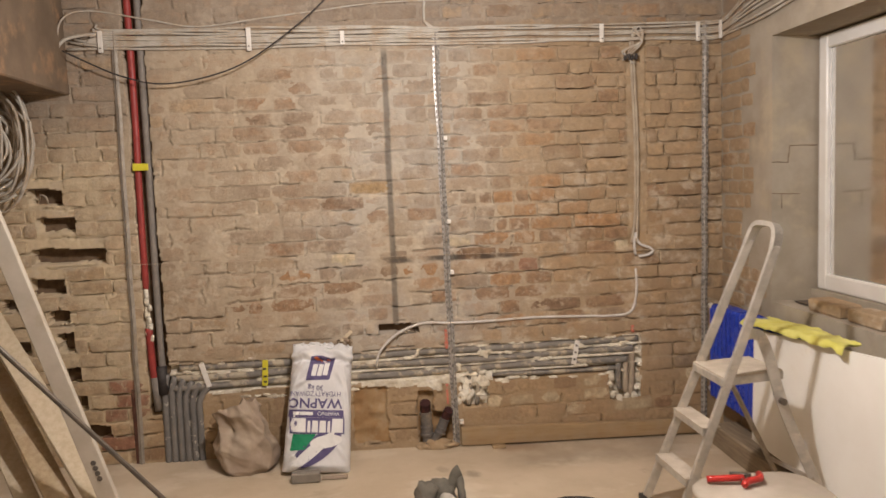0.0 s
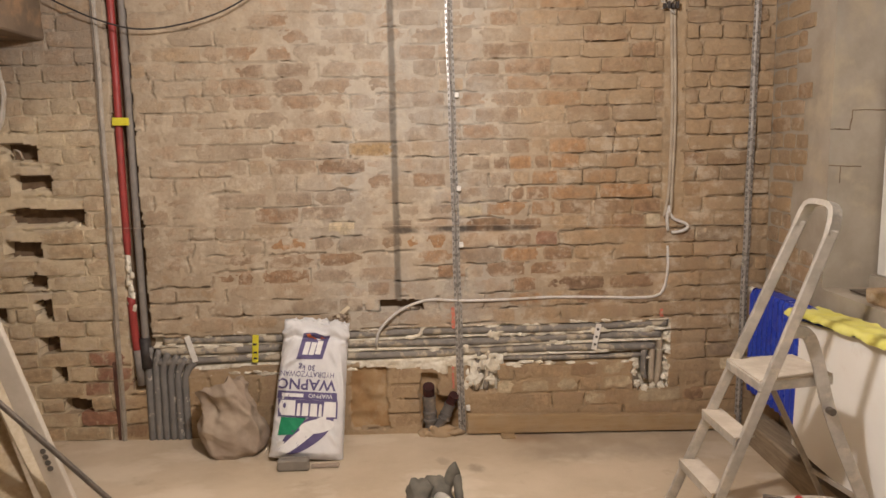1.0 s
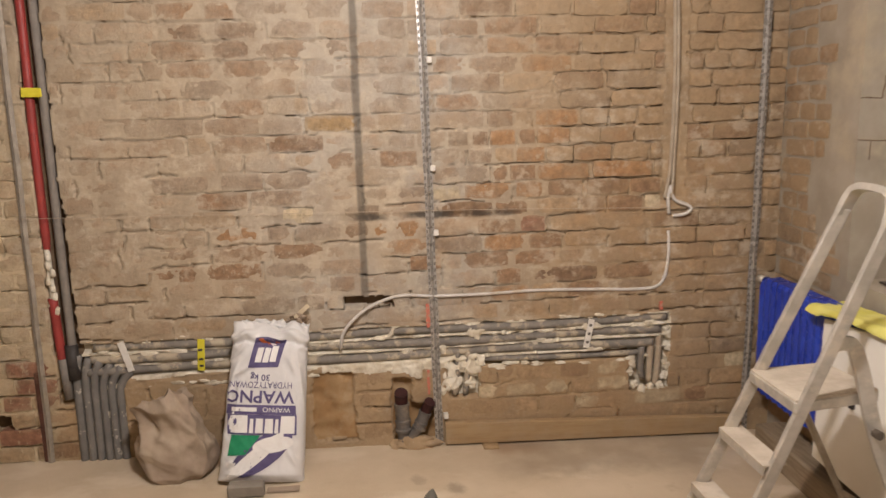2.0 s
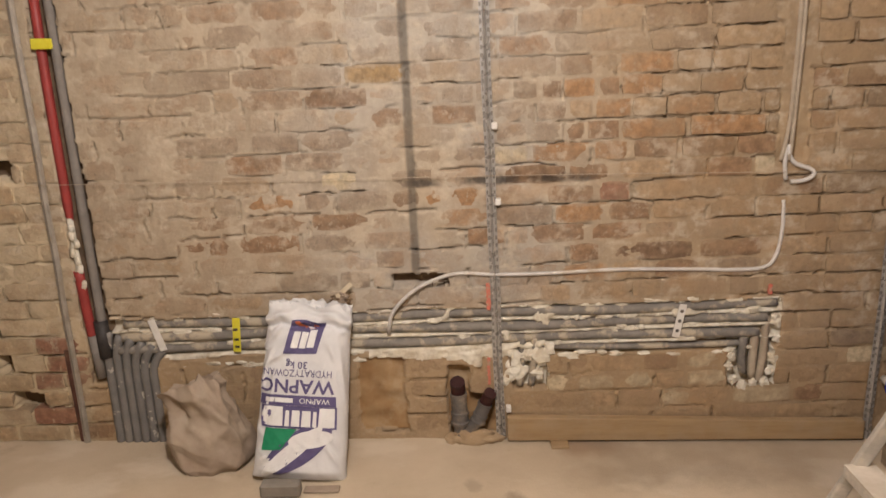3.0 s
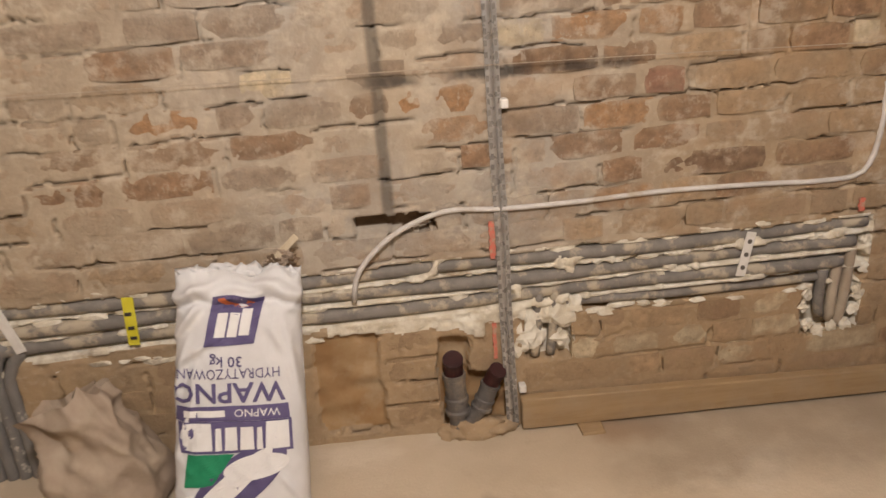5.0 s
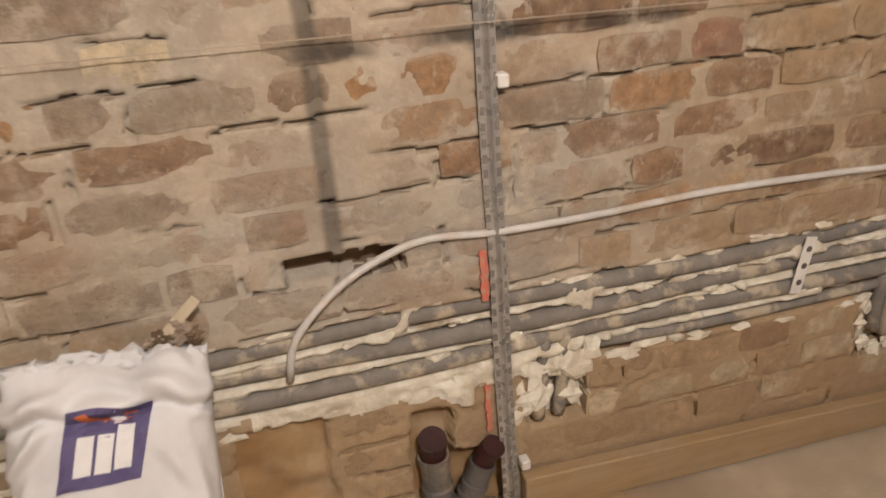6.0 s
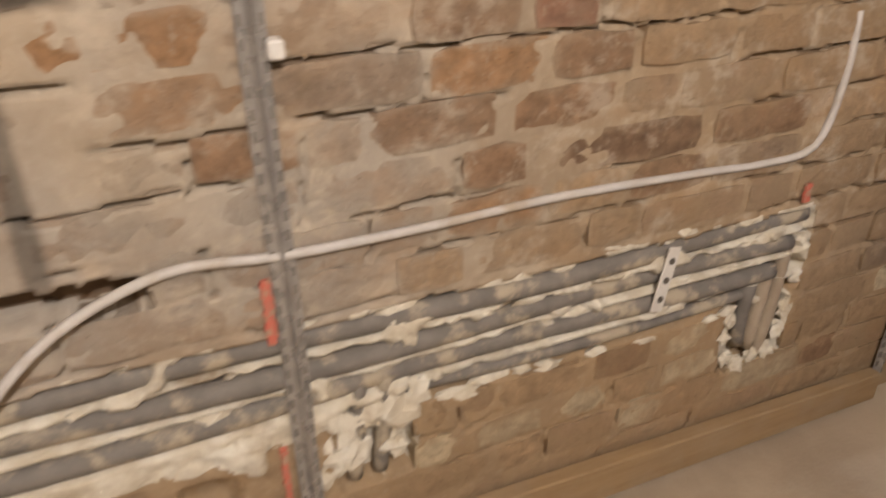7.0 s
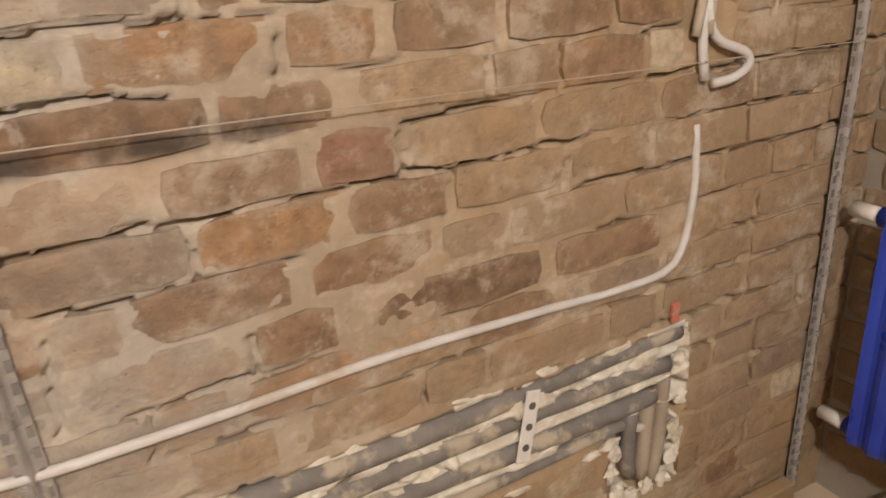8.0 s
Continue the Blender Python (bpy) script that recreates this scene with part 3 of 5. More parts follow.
# open bed joints: thin cracks right under some bricks
phase = ((wz - FIRST) / COURSE) % 1.0
gap = np.where((phase > 0.955) | (phase < 0.045), 1.0, 0.0)
crack = gap * np.clip((lattice(mx + 7, np.floor((mz - FIRST) / COURSE + 0.5) * 3.7 + 7, 6.5, 31) + 0.04 + 0.22 * lattice(mx + 7, mz + 7, 31, 33)) * 4, 0, 1)
crack *= np.where((mx < -0.3) & (mz > 0.9), 0.8, 1.0)
crack *= np.where((mz < 0.37) & (mx > 0.5), 0.35, 1.0)
proud -= 0.024 * crack
# open upright joints between some neighbours
chance = random.Random(77)
for k, spans in north:
    for (a0, b0, *_), (a1, b1, *_) in zip(spans, spans[1:]):
        if 0 < a1 - b0 < 0.03 and chance.random() < (0.5 if a1 > 0.9 or a1 < -0.3 else 0.35):
            zc = FIRST + k * COURSE
            top = chance.uniform(0.5, 1.0) * COURSE
            slit = (np.abs(wx - (a1 + b0) / 2) < 0.0042) & (mz > zc) & (mz < zc + top)
            proud = np.where(slit, proud - 0.016, proud)
faces_kind = np.zeros(mx.shape, int)
for n, (a, b, c, d, deep) in enumerate(CHASES + NICHES):
    inside = (wx > a) & (wx < b) & (wz > c) & (wz < d)
    if n == 0:
        fill = 0.5 + 0.5 * lattice(mx * 0.45 + 7, mz * 2.2 + 7, 11, 41) + 0.35 * lattice(mx + 7, mz + 7, 34, 42)
        away = np.minimum.reduce([np.abs(mz - c_) for c_ in (0.5555, 0.4995, 0.442)])
        fill = np.clip((away - 0.0165) / 0.009, -0.3, 1) + 0.55 * (fill - 0.55)
        blot = np.clip((lattice(mx * 0.55 + 7, mz * 1.3 + 7, 13, 46) + 0.45 * lattice(mx + 7, mz + 7, 38, 47) - 0.34) * 4, 0, 1) * (mx > -0.3)
        fill = np.maximum(fill, blot * (1.16 + 0.10 * lattice(mx + 7, mz + 7, 55, 48)))
        proud = np.where(inside, -deep + 0.047 * np.clip(fill, 0, np.where(blot > 0.5, 1.26, 1.05)), proud)
        faces_kind[inside] = 1
        under = inside & (mx > 0.74) & (mz < 0.412)
        proud = np.where(under, -0.030 + 0.006 * lattice(mx + 7, mz + 7, 20, 45), proud)
        faces_kind[under] = 0
        under = inside & (mx < -0.02) & (mz < 0.398 + 0.014 * lattice(mx + 7, mz + 7, 12, 49))
        proud = np.where(under, 0.002 + 0.004 * lattice(mx + 7, mz + 7, 26, 45), proud)
        faces_kind[under] = 0
        lip = (wx > 0.02) & (wx < 0.62) & (wz > 0.335 + 0.02 * lattice(mx + 7, mz + 7, 9, 43)) & (wz < 0.385) & (lattice(mx + 7, mz * 0.4 + 7, 8, 51) > -0.30)
        proud = np.where(lip, 0.010 + 0.016 * lattice(mx + 7, mz + 7, 30, 44), proud)
        faces_kind[lip] = 4
    else:
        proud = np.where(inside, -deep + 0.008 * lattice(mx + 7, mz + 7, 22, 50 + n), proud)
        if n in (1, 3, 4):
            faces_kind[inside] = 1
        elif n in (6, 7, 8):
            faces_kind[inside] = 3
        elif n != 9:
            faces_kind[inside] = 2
rows_m, cols_m = mx.shape
sheet = np.stack([mx, WALL - proud, mz], -1).reshape(-1, 3)
idx = np.arange(rows_m * cols_m).reshape(rows_m, cols_m)
quads = np.stack([idx[:-1, :-1], idx[:-1, 1:], idx[1:, 1:], idx[1:, :-1]], -1).reshape(-1, 4)
mortar_me = bpy.data.meshes.new("mortar")
mortar_me.from_pydata(sheet.tolist(), [], quads.tolist())
for m in (M_MORTAR, M_LIME, M_DARKBROWN, M_PATCH, M_FOAM):
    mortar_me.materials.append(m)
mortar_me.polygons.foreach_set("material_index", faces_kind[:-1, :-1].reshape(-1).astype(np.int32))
smoothed(mortar_me)
mortar_me.update()
mortar = new("mortar", mortar_me)
mortar.parent = wall_north
tagged(mortar, "lime mortar joints with cut chases", "", "", "stuff")


# window wall: pier at the corner, parapet, lintel, far pier; u runs from the corner into the room
def east(u, d, z):
    return Vector((EAST - LEAN_E * u + d, WALL - u, z))


def ebox(u0, u1, d0, d1, z0, z1, bevel=0.0, jag=0.0):
    v, f = box(u0, u1, d0, d1, z0, z1, bevel, None, jag)
    return [east(*p) for p in v], [q[::-1] for q in f]


wall_east = structure("wall_east", join(
    ebox(-0.3, 0.57, 0.0, 0.5, -0.3, TOP), ebox(0.57, 2.6, 0.0, 0.5, 2.225, TOP),
    ebox(0.57, 2.6, 0.0, 0.5, -0.3, 0.845), ebox(0.57, 2.6, 0.225, 0.5, 0.845, 0.903), ebox(2.6, 6.9, 0.0, 0.5, -0.3, TOP)), M_PLASTER,
    "grey plastered brick window wall with a deep window opening", "wall")
structure("ceiling_beam", box(-2.65, -1.487, -2.5, WALL + 0.02, 2.085, TOP, 0.008), M_BEAM, "rough brown rendered ceiling beam", "beam")

# cracked joints in the plaster of the reveal and the pier
def crack(points, w=0.006):
    """A thin dark open joint along a broken line on the reveal: depth from the room face, height."""
    bits = []
    for (d0, z0), (d1, z1) in zip(points, points[1:]):
        n = 5
        line = [Vector((EAST - LEAN_E * 0.57 + d0 + (d1 - d0) * i / n, WALL - 0.5705, z0 + (z1 - z0) * i / n)) for i in range(n + 1)]
        line = [p + Vector((0.004 * noise.noise(p * 31), 0, 0.004 * noise.noise(p * 27 + Vector((3, 1, 2))))) for p in line]
        bits.append(tube(line, lambda t: w * (0.35 + 0.4 * abs(noise.noise(Vector((t * 9, z0 * 7, d0))))), 5, False))
    part("open_joint", join(*bits), M_DARKBROWN, wall_east, "dark open joint in the plaster")


crack(((0.0, 1.578), (0.09, 1.574), (0.098, 1.662), (0.25, 1.660)))
crack(((0.0, 1.416), (0.155, 1.409)))
crack(((0.055, 1.412), (0.056, 1.335)), 0.005)

# window
window = thing("window_1", "white plastic window with dusty dark panes at night", "window", "", "structure", east(0.6, 0.27, 0.9))
for nm, vf in (("window_frame", join(ebox(0.585, 0.655, 0.25, 0.33, 0.905, 2.215, 0.006), ebox(2.5, 2.57, 0.25, 0.33, 0.905, 2.215, 0.006),
                                     ebox(0.655, 2.5, 0.25, 0.33, 2.145, 2.215, 0.006), ebox(0.655, 2.5, 0.25, 0.33, 0.905, 0.985, 0.006))),):
    part(nm, vf, M_FRAME, window)
part("pane", ebox(0.652, 2.503, 0.275, 0.285, 0.982, 2.148), M_GLASS, window, "dark dusty glass pane")
foam_bits = [lump(east(0.60 + 0.11 * i, 0.245, 0.885), (0.018, 0.06, 0.012), 20 + i, 0.5, 2) for i in range(17)]
part("mounting_foam", join(*foam_bits), M_PUFOAM, window, "yellowed mounting foam round the frame", True)

# ---- along the wall: beads, pipes, cables ----
def bead(x0, x1, zt, zb, label, mat, holes=True, w=0.0195):
    """A perforated plaster bead: a rounded nose and two wings with punched holes."""
    ob = thing("plaster_bead", label, "plaster bead", "plaster beads on the brick wall", "", (x1, WALL - 0.03, zb))
    a, b = Vector((x1, WALL - 0.022, zb)), Vector((x0, WALL - 0.022, zt))
    prof = [(-w, 0.006), (-w, 0.0035), (-0.006, 0.0012), (0, -0.006), (0.006, 0.0012), (w, 0.0035), (w, 0.006), (0, -0.002)]
    vs, fs = [], []
    n, k = 30, len(prof)
    for i in range(n + 1):
        c = a.lerp(b, i / n) + Vector((0.0015 * math.sin(i * 0.9 + x0), 0.001 * math.sin(i * 1.3), 0))
        vs += [c + Vector((p, q, 0)) for p, q in prof]
    for i in range(n):
        for j in range(k):
            p, q = i * k + j, i * k + (j + 1) % k
            fs.append([p, q, q + k, p + k])
    fs += [list(range(k))[::-1], [n * k + j for j in range(k)]]
    part("bead_profile", (vs, fs), mat, ob)
    if holes:
        cells = []
        m = int((zt - zb) / 0.030)
        for i in range(m):
            c = a.lerp(b, (i + 0.5) / m)
            for s in (-0.0135, 0.0135):
                cells.append(box(c.x + s - 0.0040, c.x + s + 0.0040, c.y + 0.0012, c.y + 0.0040, c.z - 0.0075, c.z + 0.0075))
        tagged(part("perforation", join(*cells), M_SLOT, ob, "dark punched slots"), kind="stuff")
    return ob


bead(0.487, 0.521, 2.41, fz(0.5), "perforated zinc plaster bead standing on the floor", M_ZINC)
bead(2.080, 2.055, 2.42, fz(2.1), "perforated zinc plaster bead near the corner", M_ZINC)
bead(-1.233, -1.262, 2.41, fz(-1.25), "dusty zinc plaster bead beside the riser", M_ZINCDULL, False, 0.0145)
for x, z in ((0.522, 1.024), (0.515, 1.318), (0.512, 1.790), (0.545, 0.135)):
    g = thing("bead_tab", "small square white tab fixed to the zinc bead", "tab", "white tabs on the bead", "", (x + 0.008, WALL - 0.02, z))
    part("tab_body", box(x - 0.001, x + 0.021, WALL - 0.036, WALL - 0.006, z - 0.013, z + 0.013, 0.003), M_CLIP, g)

# heating pipes in the long chase
PIPE_Z = [(0.555, 0.556), (0.503, 0.496), (0.447, 0.437), (0.400, 0.384)]
for i, (za, zb) in enumerate(PIPE_Z):
    ends = (-1.03 - 0.02 * i, 1.650 - 0.035 * i)
    start = 0.60 if i == 3 else ends[0]
    ob = thing("heating_pipe", "grey insulated heating pipe laid in a wall chase", "pipe", "heating pipes in the chase", "", (start, WALL + 0.01, za))
    pts = []
    n = 16
    for j in range(n + 1):
        t = j / n
        x = start + (ends[1] - start) * t
        pts.append((x, WALL + 0.012 + 0.006 * math.sin(x * 5 + i * 2), za + (zb - za) * t + 0.004 * math.sin(x * 4.3 + i * 1.9)))
    r = 0.0212 if i != 3 else 0.014
    part("insulation", tube(pts, r, 12, True, 0.03, 0.03), M_GREYPIPE, ob, "", True)

# pipes that drop at the far end, in the middle and at the bundle
for i, x in enumerate((1.600, 1.560, 1.515)):
    ob = thing("drop_pipe", "lime-smeared vertical heating pipe in a broken hole", "pipe", "vertical drops by the window", "", (x, WALL + 0.02, 0.21))
    part("pipe", tube([(x + 0.012 * i, WALL + 0.02, 0.205 + 0.02 * i), (x + 0.01, WALL + 0.014, 0.30), (x + 0.012, WALL + 0.010, 0.41), (x + 0.014, WALL + 0.012, 0.50 - 0.05 * i)], 0.017, 10, True, 0.03, 0.05),
         M_CABLED if i != 2 else M_GREYPIPE, ob, "", True)
for i, x in enumerate((0.615, 0.665)):
    ob = thing("drop_pipe", "short plastered pipe branch below the chase", "pipe", "vertical drops in the middle", "", (x, WALL + 0.02, 0.22))
    part("pipe", tube([(x - 0.01, WALL + 0.016, 0.225), (x, WALL + 0.014, 0.32), (x + 0.006, WALL + 0.010, 0.44)], 0.016, 10, True, 0.03, 0.05), M_GREYPIPE, ob, "", True)
for i in range(6):
    x = -1.118 + 0.037 * i
    ob = thing("riser_pipe", "grey vertical pipe with plaster splashes", "pipe", "bundle of grey pipes by the riser", "", (x, WALL, fz(x)))
    top = 0.50 - 0.016 * i
    part("pipe", tube([(x - 0.002, WALL - 0.004, fz(x) - 0.01), (x, WALL - 0.002, 0.22), (x + 0.004, WALL + 0.002, top - 0.05), (x + 0.02 + 0.008 * i, WALL + 0.006, top + 0.03)], 0.0190, 10, True, 0.03, 0.02),
         M_BUNDLE, ob, "", True)

# riser: red and grey pipe, tape, sleeves
red = thing("red_riser", "red insulated riser pipe torn open near its foot", "pipe", "", "", (-1.165, WALL, 0.5))
part("insulation", tube([(-1.160, WALL + 0.006, 2.74), (-1.163, WALL + 0.01, 2.0), (-1.172, WALL + 0.006, 1.5), (-1.176, WALL + 0.006, 0.98)], lambda t: 0.0185 * (1 if t < 0.93 else 1 - (t - 0.93) * 9), 12, True, 0.04, 0.02), M_RED, red, "", True)
part("bare_pipe", tube([(-1.176, WALL + 0.004, 1.02), (-1.174, WALL + 0.006, 0.5)], 0.012, 10, False), M_FOAM, red, "plaster-splashed bare pipe", True)
part("lower_insulation", tube([(-1.176, WALL - 0.002, 0.80), (-1.172, WALL, 0.62), (-1.165, WALL, 0.50)], 0.020, 12, True, 0.04, 0.03), M_RED, red, "", True)
for i in range(9):
    part("torn_lining", lump((-1.170 + 0.012 * math.sin(i * 2.3), WALL - 0.008, 0.71 + i * 0.034), (0.015, 0.012, 0.026), i, 0.6, 1), M_FOAM, red, "torn pale lining", True)
part("end_sleeve", tube([(-1.165, WALL - 0.002, 0.52), (-1.155, WALL - 0.004, 0.33)], 0.021, 12, False), M_DARKPIPE, red, "dark sleeve", True)
grey = thing("grey_riser", "dark grey riser pipe in the chase", "pipe", "", "", (-1.115, WALL, 0.5))
part("pipe", tube([(-1.108, WALL + 0.012, 2.74), (-1.112, WALL + 0.010, 1.9), (-1.120, WALL + 0.010, 1.2), (-1.124, WALL + 0.012, 0.55)], 0.0185, 12, True, 0.05, 0.02), M_DARKPIPE, grey, "", True)
part("coupling", tube([(-1.124, WALL + 0.002, 0.58), (-1.122, WALL, 0.42)], 0.028, 12, False), M_BLACK, grey, "black rubber coupling", True)
tape = thing("yellow_tape_strip", "yellow tape strip over the riser pipes", "tape", "", "", (-1.145, WALL - 0.02, 1.69))
part("strip", box(-1.185, -1.105, WALL - 0.032, WALL - 0.024, 1.672, 1.708, 0.003, None, 0.002), M_YELLOW, tape)

# straps and markers on the pipes
def strap(a, b, w, mat, label, name, holes=0):
    ob = thing(name, label, "strap", "", "", (a[0], WALL - 0.02, b[1]))
    p, q = Vector((a[0], WALL - 0.018, a[1])), Vector((b[0], WALL - 0.020, b[1]))
    part("strip", bar(p, q, w, 0.004, (1, 0, 0), 0.001), mat, ob)
    for i in range(holes):
        c = p.lerp(q, (i + 0.7) / (holes + 0.4)) + Vector((0, -0.0025, 0))
        part("hole", tube([c, c + Vector((0, -0.001, 0))], 0.0075, 10, False), M_HOLE, ob)
    return ob


strap((1.268, 0.572), (1.240, 0.432), 0.030, M_CLIP, "white perforated strap across the heating pipes", "pipe_strap", 3)
strap((-0.905, 0.585), (-0.868, 0.448), 0.030, M_CLIP, "white strap across the heating pipes", "pipe_strap", 0)
strap((-0.552, 0.580), (-0.562, 0.432), 0.032, M_YELLOW, "yellow warning strip across the heating pipes", "warning_strip", 0)
for i, z in enumerate((0.53, 0.487, 0.455)):
    bit = thing("strip_mark", "black mark on the yellow strip", "mark", "marks on the yellow strip", "", (-0.557, WALL - 0.024, z))
    part("mark", box(-0.567, -0.549, WALL - 0.0245, WALL - 0.023, z - 0.004, z + 0.006, 0, None, 0.001), M_BLACK, bit)

# red marking lines on the bricks
for a, b, c, d in ((0.476, 0.492, 0.575, 0.690), (0.472, 0.484, 0.245, 0.365), (1.602, 1.620, 0.600, 0.642)):
    mk = thing("paint_mark", "red spray-paint marking line on the bricks", "paint mark", "red marking lines", "", (a, WALL, c))
    n = 14
    vs = []
    for i in range(n + 1):
        z = c + (d - c) * i / n
        for x in (a + random.uniform(-0.002, 0.002), b + random.uniform(-0.002, 0.002)):
            vs += [(x, WALL - 0.0155, z), (x, WALL - 0.009, z)]
    fs = []
    for i in range(n):
        p = i * 4
        fs += [[p, p + 2, p + 6, p + 4], [p + 1, p + 5, p + 7, p + 3], [p, p + 4, p + 5, p + 1], [p + 2, p + 3, p + 7, p + 6]]
    fs += [[0, 1, 3, 2], [n * 4, n * 4 + 2, n * 4 + 3, n * 4 + 1]]
    part("stroke", (vs, fs), M_MARK, mk)

# plaster lumps about the holes
LUMPS = [(0.575, 0.345, 0.055, 9), (0.600, 0.295, 0.048, 1), (0.695, 0.36, 0.05, 21), (0.725, 0.39, 0.036, 3), (0.555, 0.275, 0.042, 5), (0.685, 0.285, 0.034, 7), (0.64, 0.37, 0.04, 17),
         (1.478, 0.335, 0.030, 6), (1.472, 0.29, 0.024, 7), (1.49, 0.225, 0.028, 8), (1.53, 0.20, 0.03, 10), (1.575, 0.205, 0.026, 11), (1.62, 0.21, 0.028, 12),
         (1.645, 0.26, 0.030, 13), (1.65, 0.32, 0.032, 14), (1.655, 0.40, 0.024, 15), (1.645, 0.50, 0.020, 16)]
for x, z, s, sd in LUMPS:
    g = thing("plaster_lump", "broken cream plaster lump at a pipe hole", "plaster lump", "plaster lumps round the pipe holes", "", (x, WALL, z))
    part("lump", lump((x, WALL + 0.004, z), (s * 0.72, 0.013, s * 0.8), sd, 0.9, 2), M_FOAM if sd % 2 else M_LIME, g)
crumbs = []
for i in range(120):
    x = random.uniform(-1.0, 1.62)
    z = random.choice((0.582, 0.527, 0.470, 0.372 if x < 0.75 else 0.36)) + random.gauss(0, 0.006)
    s = random.uniform(0.008, 0.026)
    crumbs.append(lump((x, WALL + 0.003, z), (s * random.uniform(1.0, 2.4), 0.010, s * 0.55), i, 0.6, 1))
g = part("mortar_crumbs", join(*crumbs), M_LIME)
tagged(g, "cream mortar daubs left along the pipes", "mortar", "", "stuff")

# drain stubs: a socketed branch fitting, both mouths tipped towards the room
def ringed(line, radii, n=20):
    """A turned body along a line, a radius for each point."""
    vs, fs = [], []
    for i, p in enumerate(line):
        d = (line[min(i + 1, len(line) - 1)] - line[max(i - 1, 0)]).normalized()
        side = d.cross(Vector((0, -1, 0.2))).normalized()
        up = side.cross(d)
        vs += [p + (side * math.cos(2 * math.pi * k / n) + up * math.sin(2 * math.pi * k / n)) * radii[i] for k in range(n)]
    for i in range(len(line) - 1):
        fs += [[i * n + k, i * n + (k + 1) % n, (i + 1) * n + (k + 1) % n, (i + 1) * n + k] for k in range(n)]
    return vs, fs


def drain(foot, neck, mouth, r, label):
    """Grey pipe from the floor to a ringed socket whose open end shows its brown lining."""
    ob = thing("drain_pipe", label, "drain pipe", "drain stubs in the wall opening", "", foot)
    a, b, c = Vector(foot), Vector(neck), Vector(mouth)
    part("pipe", ringed([a, a.lerp(b, 0.5), b], [r, r, r]), M_PVC, ob, "", True)
    d = (c - b)
    rings = [(-0.10, 1.0), (-0.08, 1.30), (0.02, 1.34), (0.06, 1.16), (0.24, 1.16), (0.27, 1.26), (0.36, 1.26), (0.39, 1.12), (0.86, 1.12), (0.88, 1.22), (1.0, 1.22), (1.0, 1.02)]
    part("socket", ringed([b + d * t for t, k in rings], [r * k for t, k in rings]), M_PVC, ob, "ringed grey socket")
    tip = d.normalized()
    lean = (tip + Vector((0, -0.75, 0.1))).normalized()
    part("sleeve", ringed([c - tip * 0.01, c + tip * 0.02, c + tip * 0.03 + lean * 0.035], [r * 1.02, r * 1.02, r * 1.06]), M_PVCIN, ob, "rust-brown sleeve", True)
    part("bore", ringed([c + tip * 0.03 + lean * 0.034, c + tip * 0.03 + lean * 0.0345, c + tip * 0.025 + lean * 0.010], [r * 1.05, r * 0.90, r * 0.5]), M_PVCIN, ob, "dark open bore")
    return ob


drain((0.352, WALL - 0.012, fz(0.35) - 0.01), (0.350, WALL - 0.008, 0.075), (0.346, WALL - 0.004, 0.205), 0.030, "grey plastic drain stub with a dark rust-brown mouth")
drain((0.362, WALL - 0.014, fz(0.38) + 0.020), (0.425, WALL - 0.014, 0.080), (0.458, WALL - 0.012, 0.158), 0.026, "grey plastic side branch of the drain with a dark mouth")

for x, z, w, h, sd in ((0.40, 0.005, 0.085, 0.040, 3), (0.47, 0.000, 0.060, 0.030, 8), (0.33, -0.004, 0.05, 0.026, 5)):
    mound = thing("cement_mound", "rough cement set round the foot of the drain", "cement", "cement round the drain", "", (x, WALL - 0.03, fz(x)))
    part("mound", lump((x, WALL - 0.018, z), (w, 0.042, h), sd, 0.5, 3), M_MORTAR, mound, "", True)

# electric cables
bundle = thing("cable_bundle", "bundle of dusty white cables clipped along the wall top", "cable bundle", "", "", (0.3, WALL - 0.02, 2.36))
for i in range(9):
    z = 2.318 + 0.0122 * i
    pts = [(-1.47 + 0.02 * i, WALL - 0.03, z + 0.03 * math.sin(i)), (-1.3, WALL - 0.018, z + 0.004)]
    for x in np.arange(-1.0, 2.0, 0.25):
        pts.append((x, WALL - 0.014 - 0.010 * random.random(), z + random.uniform(-0.006, 0.006) - (0.012 if x > 0.3 else 0) * (i > 4)))
    pts += [(2.06, WALL - 0.02, z - 0.004), (2.15, WALL - 0.03, z)]
    pts += [tuple(east(0.10, -0.015, z + 0.01)), tuple(east(0.5, -0.014, z + 0.015 + 0.012 * i)), tuple(east(1.1, -0.014, z + 0.06 + 0.004 * i)), tuple(east(2.2, -0.014, z + 0.09))]
    if i in (2, 6):
        pts = [p for p in pts if p[0] < 0.52]
        pts += [(0.43, WALL - 0.02, 2.44), (0.44, WALL - 0.02, 2.58), (0.44, WALL - 0.02, 2.74)]
    part("cable", tube(pts, 0.0072, 6, True, 0.06), M_CABLE, bundle, "", True)
for x, h in ((-1.300, 0.115), (-0.530, 0.125), (-0.027, 0.075), (1.448, 0.105), (2.028, 0.11)):
    ob = thing("cable_clip", "white plastic cable clip on the wall", "cable clip", "cable clips", "", (x, WALL - 0.03, 2.36))
    part("plate", box(x - 0.013, x + 0.013, WALL - 0.038, WALL - 0.028, 2.355 - h / 2, 2.355 + h / 2, 0.003), M_CLIP, ob)
    part("nail", tube([(x, WALL - 0.043, 2.355 - h * 0.3), (x, WALL - 0.03, 2.355 - h * 0.3)], 0.004, 8, False), M_IRON, ob)
c = east(0.05, -0.03, 2.36)
ob = thing("cable_clip", "white plastic cable clip on the wall", "cable clip", "cable clips", "", c)
